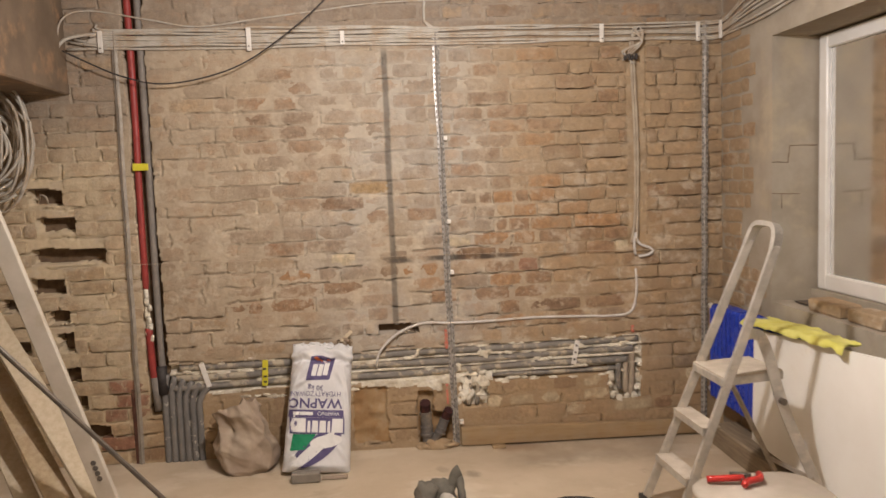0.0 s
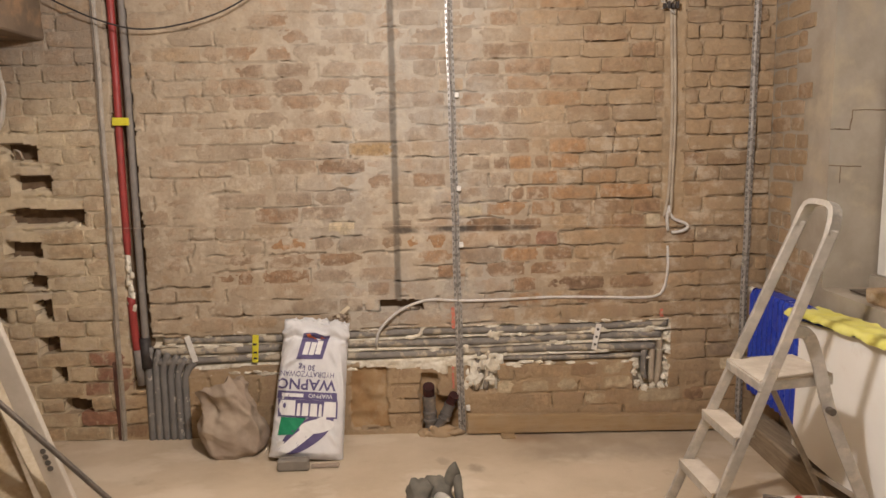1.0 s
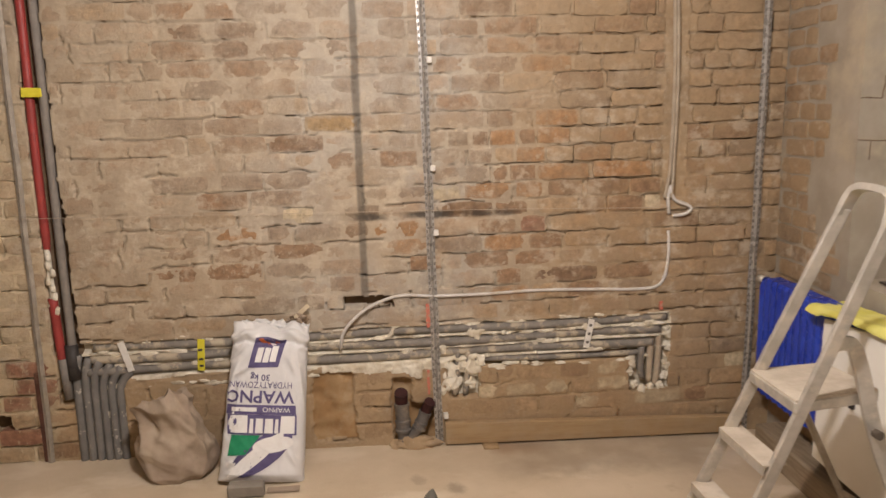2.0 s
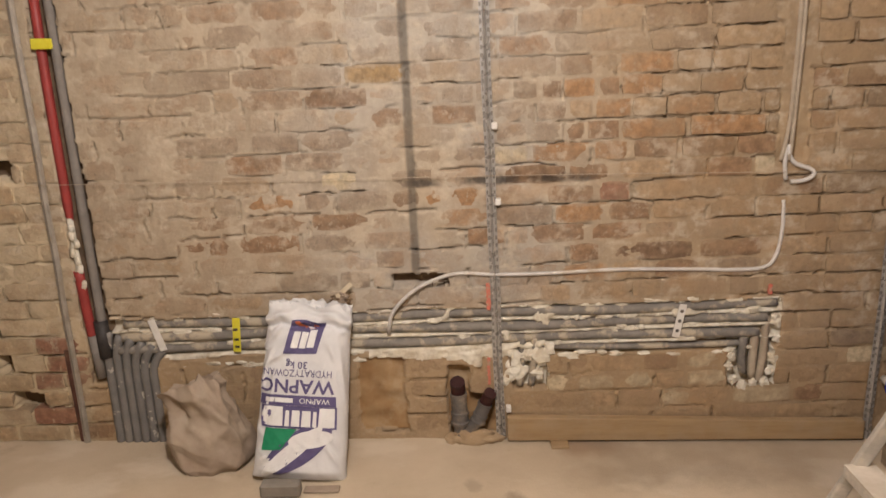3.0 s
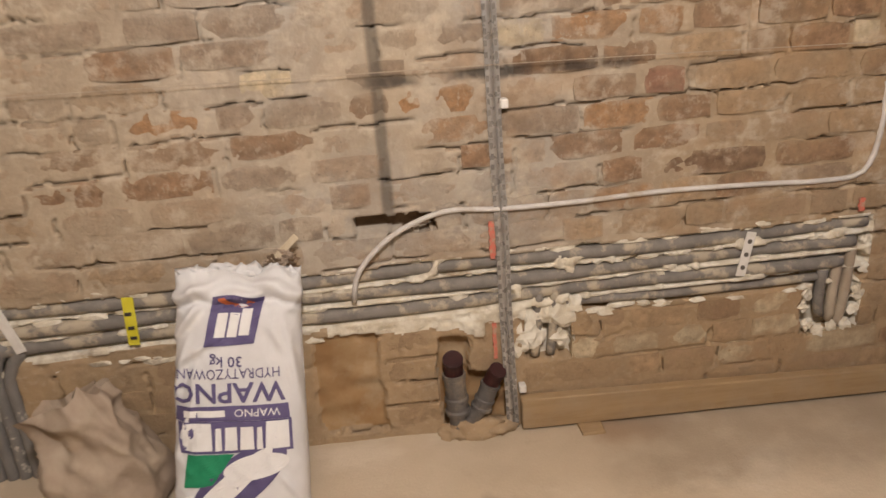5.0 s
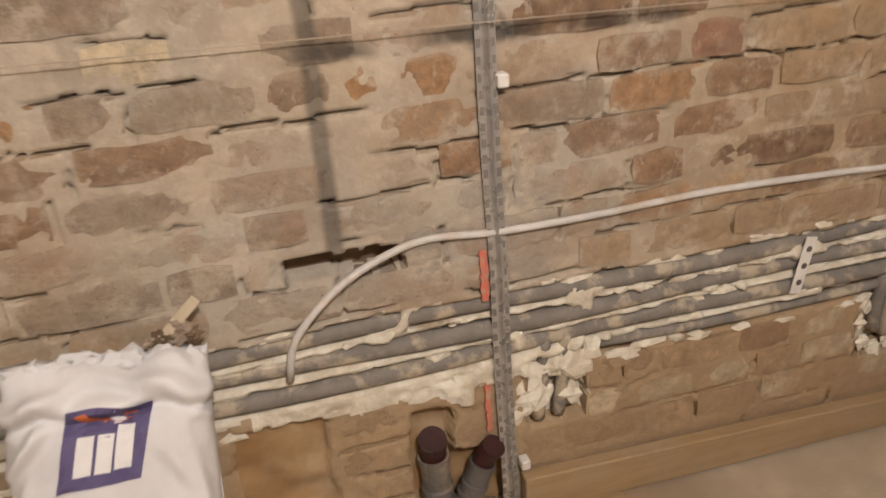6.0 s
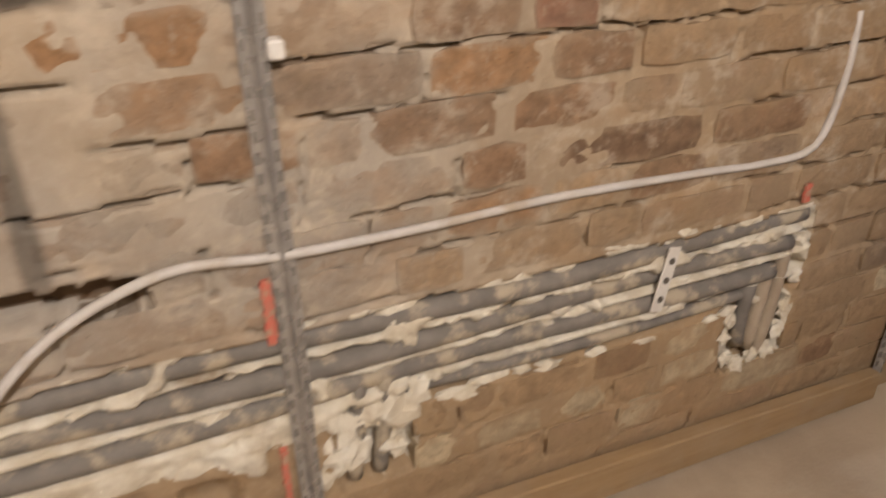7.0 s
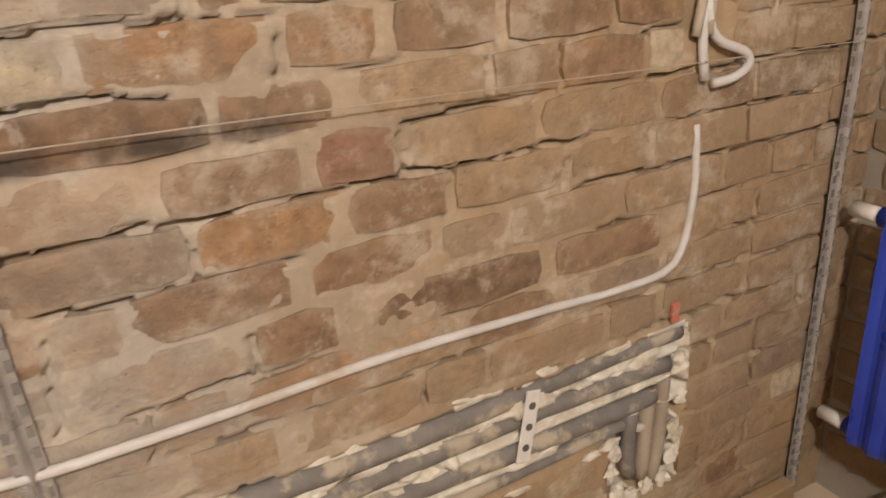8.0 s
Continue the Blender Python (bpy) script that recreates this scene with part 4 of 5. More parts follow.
part("plate", box(c.x - 0.006, c.x + 0.004, c.y - 0.014, c.y + 0.014, 2.31, 2.415, 0.003), M_CLIP, ob)


def cable(label, pts, r, mat, name="cable"):
    ob = thing(name, label, "cable", "", "", pts[0])
    part("sheath", tube(pts, r, 8, True, 0.03), mat, ob, "", True)
    return ob


Y = WALL - 0.012
cable("dusty white cable looping up from the cable bundle", [(-1.95, 3.2, 2.22), (-1.75, 3.9, 2.22), (-1.53, 4.10, 2.24), (-1.47, 4.15, 2.36), (-1.25, Y, 2.405), (-0.9, Y, 2.41)], 0.009, M_CABLE)
cable("thin white cable over the bundle", [(-1.50, 4.12, 2.28), (-1.47, 4.14, 2.46), (-1.35, Y, 2.52), (-1.05, Y, 2.47), (-0.8, Y, 2.43), (-0.45, Y, 2.47), (-0.2, Y, 2.50), (0.2, Y, 2.545), (0.8, Y, 2.56), (1.5, Y, 2.56), (2.1, Y, 2.62), (2.15, Y - 0.02, 2.74)], 0.005, M_CABLE)
cable("black cable sagging from the beam to the ceiling", [(-1.47, 4.12, 2.30), (-1.2, 4.13, 2.17), (-0.95, 4.12, 2.12), (-0.6, 4.08, 2.19), (-0.3, 4.02, 2.36), (-0.06, 3.97, 2.56), (0.02, 3.95, 2.74)], 0.004, M_BLACK)
for i, dx in enumerate((-0.008, 0.008)):
    cable("dusty cable running down the plastered chase", [(1.632 + dx, Y - 0.004, 2.31), (1.640 + dx, Y, 2.1), (1.652 + dx, Y - 0.002, 1.7), (1.645 + dx, Y, 1.3), (1.628 + dx * 2, Y - 0.004, 1.14)], 0.0085, M_CABLED)
cable("white cable end curled out of the wall", [(1.640, Y, 1.20), (1.648, Y - 0.004, 1.150), (1.672, Y - 0.010, 1.124), (1.718, Y - 0.014, 1.108), (1.738, Y - 0.016, 1.088), (1.722, Y - 0.016, 1.070), (1.690, Y - 0.014, 1.060), (1.652, Y - 0.012, 1.058)], 0.0085, M_CABLEW)
cable("white cable end bent down", [(1.630, Y, 1.19), (1.628, Y - 0.006, 1.12), (1.634, Y - 0.010, 1.066)], 0.0085, M_CABLEW)
cable("white cable bending down and along a joint to the slot", [(1.637, Y + 0.006, 0.985), (1.642, Y + 0.003, 0.90), (1.636, Y + 0.003, 0.81), (1.618, Y + 0.003, 0.745), (1.575, Y + 0.003, 0.712), (1.45, Y + 0.004, 0.708), (1.3, Y + 0.004, 0.716), (1.0, Y + 0.003, 0.726), (0.75, Y, 0.722), (0.52, Y - 0.006, 0.726), (0.38, Y, 0.735), (0.29, Y - 0.01, 0.722), (0.20, Y - 0.02, 0.685), (0.125, Y - 0.026, 0.625), (0.085, Y - 0.022, 0.565), (0.072, Y - 0.01, 0.49)], 0.0080, M_CABLEW)
cable("pale mason's string stretched along the wall", [(-1.255, WALL - 0.034, 1.162), (-0.6, WALL - 0.032, 1.150), (0.0, WALL - 0.032, 1.138), (0.8, WALL - 0.032, 1.122), (1.5, WALL - 0.032, 1.102), (2.09, WALL - 0.034, 1.088)], 0.0011, M_CABLED, "string_line")
knot = thing("wire_knot", "tangle of bare white wire ends below the cables", "wire", "", "", (1.61, WALL - 0.03, 2.23))
for i in range(5):
    a = i * 1.3
    part("wire", tube([(1.63, WALL - 0.02, 2.33), (1.66 + 0.03 * math.cos(a), WALL - 0.04, 2.37 + 0.02 * math.sin(a)), (1.68, WALL - 0.05, 2.30), (1.60 + 0.04 * math.cos(a * 2), WALL - 0.04, 2.25), (1.57 + 0.03 * i * 0.6, WALL - 0.03, 2.20 + 0.03 * math.sin(a))], 0.005, 6, True, 0.02), M_CABLE, knot, "", True)
for i in range(4):
    part("terminal", box(1.575 + 0.022 * i, 1.590 + 0.022 * i, WALL - 0.05, WALL - 0.03, 2.20, 2.225 + 0.01 * (i % 2), 0.003), M_BLACK, knot)
coil = thing("cable_coil", "hanging coil of dusty white cable under the beam", "cable coil", "", "", (-1.84, 4.06, 2.08))
for i in range(15):
    r, ph = 0.13 + 0.011 * i + random.uniform(-0.02, 0.02), i * 1.37
    cx, cz, wob = -1.84 + random.uniform(-0.035, 0.035), 1.85 + random.uniform(-0.04, 0.03), random.uniform(0.5, 1.3)
    pts = [(cx + r * 0.72 * math.cos(a) + 0.012 * math.sin(3 * a + ph), 4.07 + 0.06 * math.sin(ph * 2) + 0.035 * math.sin(a * wob + ph), cz + r * 1.15 * math.sin(a) + 0.012 * math.cos(2 * a + ph)) for a in np.linspace(ph, ph + 2 * math.pi, 15)]
    part("turn", tube(pts, 0.0075, 6, True, 0.04), M_CABLE, coil, "", True)
part("hanging_tie", tube([(-1.84, 4.07, 2.02), (-1.84, 4.07, 2.09)], 0.006, 6, False), M_CABLE, coil)
socket = thing("socket_wire", "bare wire loop in a wall niche", "wire", "", "", (-1.68, WALL, 1.52))
part("loop", tube([(-1.72, WALL + 0.08, 1.53), (-1.69, WALL + 0.02, 1.56), (-1.655, WALL, 1.55), (-1.65, WALL + 0.01, 1.52), (-1.68, WALL + 0.08, 1.515)], 0.005, 6, True, 0.02), M_CABLE, socket, "", True)

# low boards at the wall foot
board = thing("skirting_board", "long raw timber board laid along the wall foot", "board", "", "", (1.2, WALL - 0.02, 0))
v, f = box(0.548, 2.03, WALL - 0.048, WALL - 0.012, 0.012, 0.120, 0.003)
v = [(p[0], p[1], (p[2] if p[2] < 0.06 else p[2] - 0.045 * max(0, (p[0] - 0.548) / 1.48) + 0.02 * max(0, (p[0] - 0.548) / 1.48)) + fz(p[0])) for p in v]
part("plank", (v, f), M_WOODX, board)
wedge = thing("wood_wedge", "small timber wedge under the long board", "wedge", "", "", (0.76, WALL - 0.06, fz(0.76)))
part("wedge", box(0.725, 0.80, WALL - 0.10, WALL - 0.03, fz(0.76) - 0.001, fz(0.76) + 0.014, 0.003, None, 0.002), M_WOODX, wedge)
strip = thing("red_brown_panel", "old red-brown painted plinth strip", "panel", "", "", (-1.28, WALL, 0.25))
part("strip", box(-1.295, -1.272, WALL - 0.014, WALL - 0.002, fz(-1.28), 0.46, 0.003), M_OLDPAINT, strip)

# ---- sacks ----
# creases of the paper: across, up, angle, half length, height
FOLDS = [(-0.10, 0.62, 0.5, 0.09, 0.0170), (-0.13, 0.55, 0.9, 0.10, 0.0136), (0.05, 0.645, -0.2, 0.08, 0.0204), (0.12, 0.60, -0.7, 0.07, 0.0136), (-0.02, 0.60, 0.15, 0.07, 0.0119),
         (-0.155, 0.40, 1.35, 0.12, 0.0119), (-0.15, 0.24, 1.2, 0.10, 0.0102), (0.145, 0.42, 1.75, 0.12, 0.0102), (0.10, 0.50, -1.1, 0.06, 0.0102), (-0.11, 0.47, 0.6, 0.07, 0.0119), (0.13, 0.10, 2.2, 0.07, 0.0102), (-0.12, 0.09, 0.8, 0.06, 0.0102)]


def sack(place, w, h, t, lean, yaw, roll, wrinkle, seed, top_flat=0.35, mat=None, nu=40, nv=44):
    """A filled sack: pillow section, flat sewn ends, creases."""
    m = Matrix.Translation(place) @ Matrix.Rotation(yaw, 4, "Z") @ Matrix.Rotation(roll, 4, "Y") @ Matrix.Rotation(lean, 4, "X")
    vs, fs = [], []

    def at(a, s):
        """a: round the sack, 0 to 1, front half 0 to 0.5 from left to right; s: up."""
        ang = math.pi + a * 2 * math.pi
        ca, sa = math.cos(ang), math.sin(ang)
        e = 0.55
        px = math.copysign(abs(ca) ** e, ca)
        py = math.copysign(abs(sa) ** 0.8, sa)
        fill = min(1.0, (0.35 + 0.65 * s / 0.05) ** 0.6 if s < 0.05 else 1.0) * min(1.0, (max(0.0, 1 - s) / top_flat) ** 0.6)
        ww = w / 2 * (1 + 0.04 * (1 - fill)) * (1.02 - 0.12 * s)
        p = Vector((px * ww, py * (0.008 + t / 2 * fill), s * h))
        q = Vector((p.x * 9, p.y * 6, p.z * 7 + seed))
        near_top = max(0.0, (s - 0.80) / 0.2)
        d = wrinkle * (0.6 + 1.4 * near_top) * (noise.noise(q) + 0.6 * abs(noise.noise(q * 2.3)))
        fold = 0.5 - abs(noise.noise(Vector((p.x * 16 + s * 5, p.z * 5 - p.x * 9, seed))))
        d += wrinkle * 0.9 * max(0.0, fold - 0.34) * 5 * (0.45 + near_top)
        if py < 0:
            for fx_, fz_, an, half, amp in FOLDS:
                ax, az = p.x - fx_, p.z - fz_
                along, across = ax * math.cos(an) + az * math.sin(an), -ax * math.sin(an) + az * math.cos(an)
                if abs(along) < half * 1.5:
                    d += amp * math.exp(-(along / half) ** 2 * 1.5) * (math.exp(-(across / 0.010) ** 2) - 0.6 * math.exp(-((across + 0.018) / 0.014) ** 2))
            dz = p.z - h * (0.885 + 0.045 * noise.noise(Vector((p.x * 8, 2, seed))))
            d += (0.018 + 0.008 * noise.noise(Vector((p.x * 11, 7, seed)))) * (math.exp(-((dz - 0.016) / 0.015) ** 2) - 0.9 * math.exp(-((dz + 0.006) / 0.008) ** 2))
        p.z += 0.030 * near_top * noise.noise(Vector((p.x * 14, py, seed + 4)))
        return p + Vector((0.3 * d * px, d * (1 if py > 0 else -1), 0.5 * d * near_top))

    for j in range(nv + 1):
        for i in range(nu):
            vs.append(m @ at(i / nu, j / nv))
    for j in range(nv):
        for i in range(nu):
            a, b = j * nu + i, j * nu + (i + 1) % nu
            fs.append([a, b, b + nu, a + nu])
    fs += [list(range(nu))[::-1], [nv * nu + i for i in range(nu)]]
    return (vs, fs), at, m


bag_place = (-0.284, 3.926, fz(-0.27) + 0.004)
bag_vf, bag_at, bag_m = sack(bag_place, 0.355, 0.676, 0.135, math.radians(-17.8), math.radians(2), math.radians(6.2), 0.009, 3.0, 0.16, None, 128, 110)
lime_bag = thing("lime_sack", "white paper sack of hydrated lime standing upside down", "sack", "", "", bag_place)
part("paper_body", bag_vf, M_PAPER, lime_bag, "", True)


def on_bag(s, h, off=0.0022):
    """A point on the sack's front: s across from its left, h up."""
    lo, hi = 0.0, 0.5
    target = (s - 0.5) * 0.355
    for _ in range(18):
        mid = (lo + hi) / 2
        if bag_at(mid, h).x < target:
            lo = mid
        else:
            hi = mid
    p = bag_at((lo + hi) / 2, h)
    return bag_m @ (p + Vector((0, -off - 0.0014, 0)))


def printed(name, outline, mat, off=0.0022, n=14, label=""):
    """A flat print on the sack: a quad given by its four corners (s, h), subdivided to follow the paper."""
    a, b, c, d = [Vector((*p, 0)) for p in outline]
    vs, fs = [], []
    for o in (off, off - 0.0012):
        for j in range(n + 1):
            for i in range(n + 1):
                p = a.lerp(b, i / n).lerp(d.lerp(c, i / n), j / n)
                vs.append(on_bag(p.x, p.y, o))
    k = n + 1
    for j in range(n):
        for i in range(n):
            q = j * k + i
            fs.append([q, q + 1, q + k + 1, q + k])
    return part(name, (vs, fs), mat, lime_bag, label)


def disc(name, cx, cy, rx, ry, mat, off, tilt=0.0, a0=0.0, a1=360.0, inner=0.0, n=36, label=""):
    vs, fs = [], []
    rings = 7
    for j in range(rings + 1):
        k = inner + (1 - inner) * j / rings
        for i in range(n + 1):
            a = math.radians(a0 + (a1 - a0) * i / n)
            x, y = rx * k * math.cos(a), ry * k * math.sin(a)
            vs.append(on_bag(cx + x * math.cos(tilt) - y * math.sin(tilt), cy + (x * math.sin(tilt) + y * math.cos(tilt)), off))
    for j in range(rings):
        for i in range(n):
            q = j * (n + 1) + i
            fs.append([q, q + 1, q + n + 2, q + n + 1])
    return part(name, (vs, fs), mat, lime_bag, label)


def lettered(text, s0, s1, h0, h1, mat, off=0.003, bold=0.02):
    """Words on the sack, upside down, between s0 and s1 across and h0 and h1 up."""
    cu = bpy.data.curves.new("words", "FONT")
    cu.body, cu.size, cu.offset, cu.resolution_u = text, 1.0, bold, 2
    tmp = bpy.data.objects.new("words", cu)
    scene.collection.objects.link(tmp)
    bpy.context.view_layer.update()
    me = bpy.data.meshes.new_from_object(tmp.evaluated_get(bpy.context.evaluated_depsgraph_get()))
    bpy.data.objects.remove(tmp)
    bm = bmesh.new()
    bm.from_mesh(me)
    bmesh.ops.triangulate(bm, faces=list(bm.faces))
    xs, ys = [v.co.x for v in bm.verts], [v.co.y for v in bm.verts]
    for v in bm.verts:
        u, w = (v.co.x - min(xs)) / (max(xs) - min(xs)), (v.co.y - min(ys)) / (max(ys) - min(ys))
        v.co.x, v.co.y, v.co.z = u, w, 0
    for v in bm.verts:
        v.co = on_bag(s1 - (s1 - s0) * v.co.x, h1 - (h1 - h0) * v.co.y, off)
    bm.verts.index_update()
    ob = part("lettering", bm_out(bm), mat, lime_bag, "printed words " + text)
    bpy.data.meshes.remove(me)
    return ob


printed("logo_panel", ((0.26, 0.715), (0.62, 0.725), (0.70, 0.905), (0.33, 0.905)), M_PURPLE, label="dark purple logo panel")
disc("logo_arc", 0.50, 0.900, 0.13, 0.030, M_ORANGE, 0.0050, 0.0, 190, 350, 0.62, label="orange arc")
for a, b, lo, hi in ((0.335, 0.410, 0.752, 0.846), (0.425, 0.495, 0.752, 0.846), (0.510, 0.585, 0.758, 0.866)):
    printed("logo_mark", ((a, lo), (b, lo), (b + 0.035, hi), (a + 0.035, hi)), M_WHITEINK, 0.0036, 6)
lettered("30 kg", 0.30, 0.53, 0.635, 0.690, M_PURPLE, bold=0.01)
lettered("HYDRATYZOWANE", 0.01, 0.80, 0.590, 0.630, M_PURPLE, bold=0.0)
lettered("WAPNO", 0.01, 0.84, 0.495, 0.575, M_PURPLE, bold=0.02)
printed("band", ((0.03, 0.425), (0.87, 0.425), (0.86, 0.484), (0.04, 0.484)), M_PURPLE, label="purple band")
lettered("WAPNO", 0.47, 0.80, 0.440, 0.470, M_WHITEINK, 0.0036, 0.0)
printed("word_bar", ((0.10, 0.442), (0.40, 0.442), (0.40, 0.468), (0.10, 0.468)), M_WHITEINK, 0.0034, 6)
printed("brand_ground", ((0.07, 0.298), (0.89, 0.298), (0.88, 0.424), (0.05, 0.424)), M_PURPLE, label="purple ground of the brand block")
for a, b, h in ((0.69, 0.865, 0.418), (0.625, 0.672, 0.398), (0.505, 0.608, 0.400), (0.395, 0.488, 0.400), (0.325, 0.375, 0.398), (0.085, 0.305, 0.418)):
    printed("brand_block", ((a, 0.309), (b, 0.309), (b - 0.006, h), (a + 0.006, h)), M_WHITEINK, 0.0036, 6)
disc("emblem_disc", 0.49, 0.185, 0.37, 0.105, M_PURPLE, 0.0024, 0.32, label="purple oval emblem")
printed("emblem_field", ((0.09, 0.165), (0.30, 0.175), (0.46, 0.295), (0.12, 0.295)), M_GREEN, 0.0032, label="green field")
disc("emblem_sweep", 0.42, 0.165, 0.35, 0.052, M_WHITEINK, 0.0040, 0.42, label="white swept shape")
disc("emblem_sweep", 0.62, 0.240, 0.24, 0.050, M_WHITEINK, 0.0042, 0.08)
for i in range(5):
    disc("emblem_feather", 0.125 + 0.018 * i, 0.125 - 0.017 * i, 0.05, 0.012, M_WHITEINK, 0.0042, 0.25)
# crumpled torn top of the sack
for i in range(7):
    s = 0.10 + 0.133 * i + random.uniform(-0.03, 0.03)
    part("torn_flap", lump(bag_m @ Vector(((s - 0.5) * 0.32, -0.006, 0.672 + random.uniform(-0.012, 0.006))), (random.uniform(0.025, 0.05), 0.012, random.uniform(0.012, 0.022)), i * 2 + 1, 1.1, 3), M_PAPER, lime_bag, "", True)
tuft = thing("paper_scrap", "pale wood sliver and crumpled dirty paper on the sack", "paper scrap", "", "", (-0.10, 4.16, 0.66))
part("sliver", bar((-0.130, 4.150, 0.662), (-0.060, 4.165, 0.722), 0.020, 0.005, (0, 0.3, 1), 0.002), M_PALEWOOD, tuft, "pale wood sliver")
part("sliver", bar((-0.118, 4.158, 0.655), (-0.078, 4.170, 0.702), 0.012, 0.004, (0, 0.3, 1), 0.001), M_WOOD, tuft, "pale wood sliver")
for i, (x, z, w) in enumerate(((-0.125, 0.660, 0.020), (-0.098, 0.668, 0.022), (-0.080, 0.660, 0.016), (-0.150, 0.655, 0.014))):
    part("crumple", lump((x, 4.155, z), (w, 0.012, w * 0.8), i * 3 + 2, 1.0, 3), M_KRAFT if i % 2 else M_DARKBROWN, tuft)
flap = thing("sack_flap", "loose paper flap under the sack", "paper flap", "", "", (-0.17, 3.86, fz(-0.17)))
part("sheet", box(-0.25, -0.115, 3.815, 3.86, fz(-0.17) + 0.001, fz(-0.17) + 0.010, 0.003, None, 0.002), M_KRAFT, flap)
blk = thing("grey_block", "small dark grey block in front of the sack", "block", "", "", (-0.32, 3.83, fz(-0.32)))
part("block", box(-0.405, -0.255, 3.785, 3.84, fz(-0.32), fz(-0.32) + 0.055, 0.006, None, 0.002), M_GREYBLOCK, blk)

# crumpled kraft sack
def crumpled():
    nu, nv = 96, 70
    vs, fs = [], []
    cx, cy, z0 = -0.652, 4.045, fz(-0.66) - 0.002
    for j in range(nv + 1):
        s = j / nv
        for i in range(nu):
            a = 2 * math.pi * i / nu
            wide = (0.124 + 0.026 * math.sin(min(1, s * 1.4) * math.pi)) * (1 - 0.26 * max(0, s - 0.35) / 0.65)
            deep = 0.115 * (1 - 0.35 * s)
            if s < 0.07:
                wide, deep = wide * (0.86 + 2 * s), deep * (0.86 + 2 * s)
            ca, sa = math.cos(a), math.sin(a)
            p = Vector((cx + math.copysign(abs(ca) ** 0.75, ca) * wide - 0.055 * s * s, cy + math.copysign(abs(sa) ** 0.8, sa) * deep, 0))
            z = s * (0.355 + 0.045 * math.cos(a + 0.6) * s + 0.03 * noise.noise(Vector((ca * 2, sa * 2, 3))) * s)
            q = Vector((ca * 1.15 + 0.5 * s, sa * 1.15, s * 2.3 + 0.35 * ca))
            f = noise.voronoi(q * 1.35)[0][0]
            f2 = noise.voronoi(q * 3.1 + Vector((5, 1, 2)))[0][0]
            k = 0.018 * noise.noise(q * 0.9 + Vector((4, 0, 0))) + (0.095 * (f - 0.42) + 0.022 * (f2 - 0.4)) * (0.35 + 0.75 * s) + 0.004 * (noise.voronoi(q * 6.5)[0][0] - 0.4)
            vs.append((p.x + ca * k, p.y + sa * k, z0 + z + 0.012 * noise.noise(q * 2.2) * s))
    for j in range(nv):
        for i in range(nu):
            a, b = j * nu + i, j * nu + (i + 1) % nu
            fs.append([a, b, b + nu, a + nu])
    # folded-in mouth
    top = nv * nu
    ring = [Vector(vs[top + i]) for i in range(nu)]
    mid = sum(ring, Vector()) / nu
    mv, mf = [tuple(c) for c in ring], []
    for r_, dz in ((0.55, -0.03), (0.2, -0.07)):
        for i in range(nu):
            w = mid.lerp(ring[i], r_)
            mv.append((w.x, w.y, w.z + dz + 0.03 * noise.noise(w * 18)))
    for b0 in (0, nu):
        for i in range(nu):
            mf.append([b0 + i, b0 + (i + 1) % nu, b0 + nu + (i + 1) % nu, b0 + nu + i])
    mf.append([2 * nu + i for i in range(nu)])
    fs.append(list(range(nu))[::-1])
    return (vs, fs), (mv, mf)


kraft = thing("kraft_sack", "crumpled dusty brown paper sack on the floor", "sack", "", "", (-0.665, 4.045, fz(-0.66)))
kraft_body, kraft_mouth = crumpled()
part("paper_body", kraft_body, M_KRAFT, kraft, "", True)
part("folded_mouth", kraft_mouth, M_KRAFT, kraft, "crumpled open mouth", True)

# ---- by the window: radiator, board, ladder ----
rad = thing("radiator", "panel radiator wrapped in blue foil under the window", "radiator", "", "", (2.12, 3.4, 0.2))
vs, fs = [], []
n = 90
for i in range(n + 1):
    u = 0.145 + 0.94 * i / n
    ridge = 0.010 * (0.5 + 0.5 * math.cos(i * 2 * math.pi / 5.0))
    for d, z in ((-0.135 - ridge, 0.215), (-0.140 - ridge, 0.235), (-0.140 - ridge, 0.755), (-0.132 - ridge, 0.772), (-0.075, 0.776), (-0.070, 0.21)):
        z -= 0.025 * max(0.0, 1 - i / 5) ** 2 * (1 if z > 0.5 else 0)
        vs.append(east(u, d, z + 0.004 * noise.noise(Vector((u * 11, z * 5, 1)))))
for i in range(n):
    for j in range(6):
        a, b = i * 6 + j, i * 6 + (j + 1) % 6
        fs.append([a, b, b + 6, a + 6])
fs += [list(range(6)), [n * 6 + j for j in range(6)][::-1]]
part("panel", (vs, fs), M_BLUE, rad)
for z in (0.742, 0.232):
    part("valve", tube([east(0.125, -0.105, z), east(0.050, -0.105, z)], 0.017, 12, False), M_CLIP, rad, "white valve cap", True)
    part("connector", tube([east(0.18, -0.105, z), east(0.115, -0.105, z)], 0.022, 12, False), M_BLUE, rad, "", True)
for u in (0.35, 0.9):
    part("bracket", ebox(u, u + 0.03, -0.076, 0.002, 0.30, 0.66), M_ZINCDULL, rad)
timber = thing("floor_timber", "dark dusty timber lying along the window wall", "timber", "", "", (2.1, 3.2, fz(2.1)))
part("beam", ebox(0.20, 2.2, -0.165, -0.005, fz(2.1) - 0.003, fz(2.1) + 0.125, 0.006), M_PLINTH, timber)
panel = thing("white_board", "large white board leaning on the radiator", "board", "", "", (2.0, 3.0, fz(2.0)))
pm = [(0.700, -0.178, 0.150), (2.15, -0.178, 0.120), (2.15, -0.166, 0.855), (0.700, -0.166, 0.728)]
pv = [east(*p) for p in pm] + [east(p[0], p[1] + 0.012, p[2]) for p in pm]
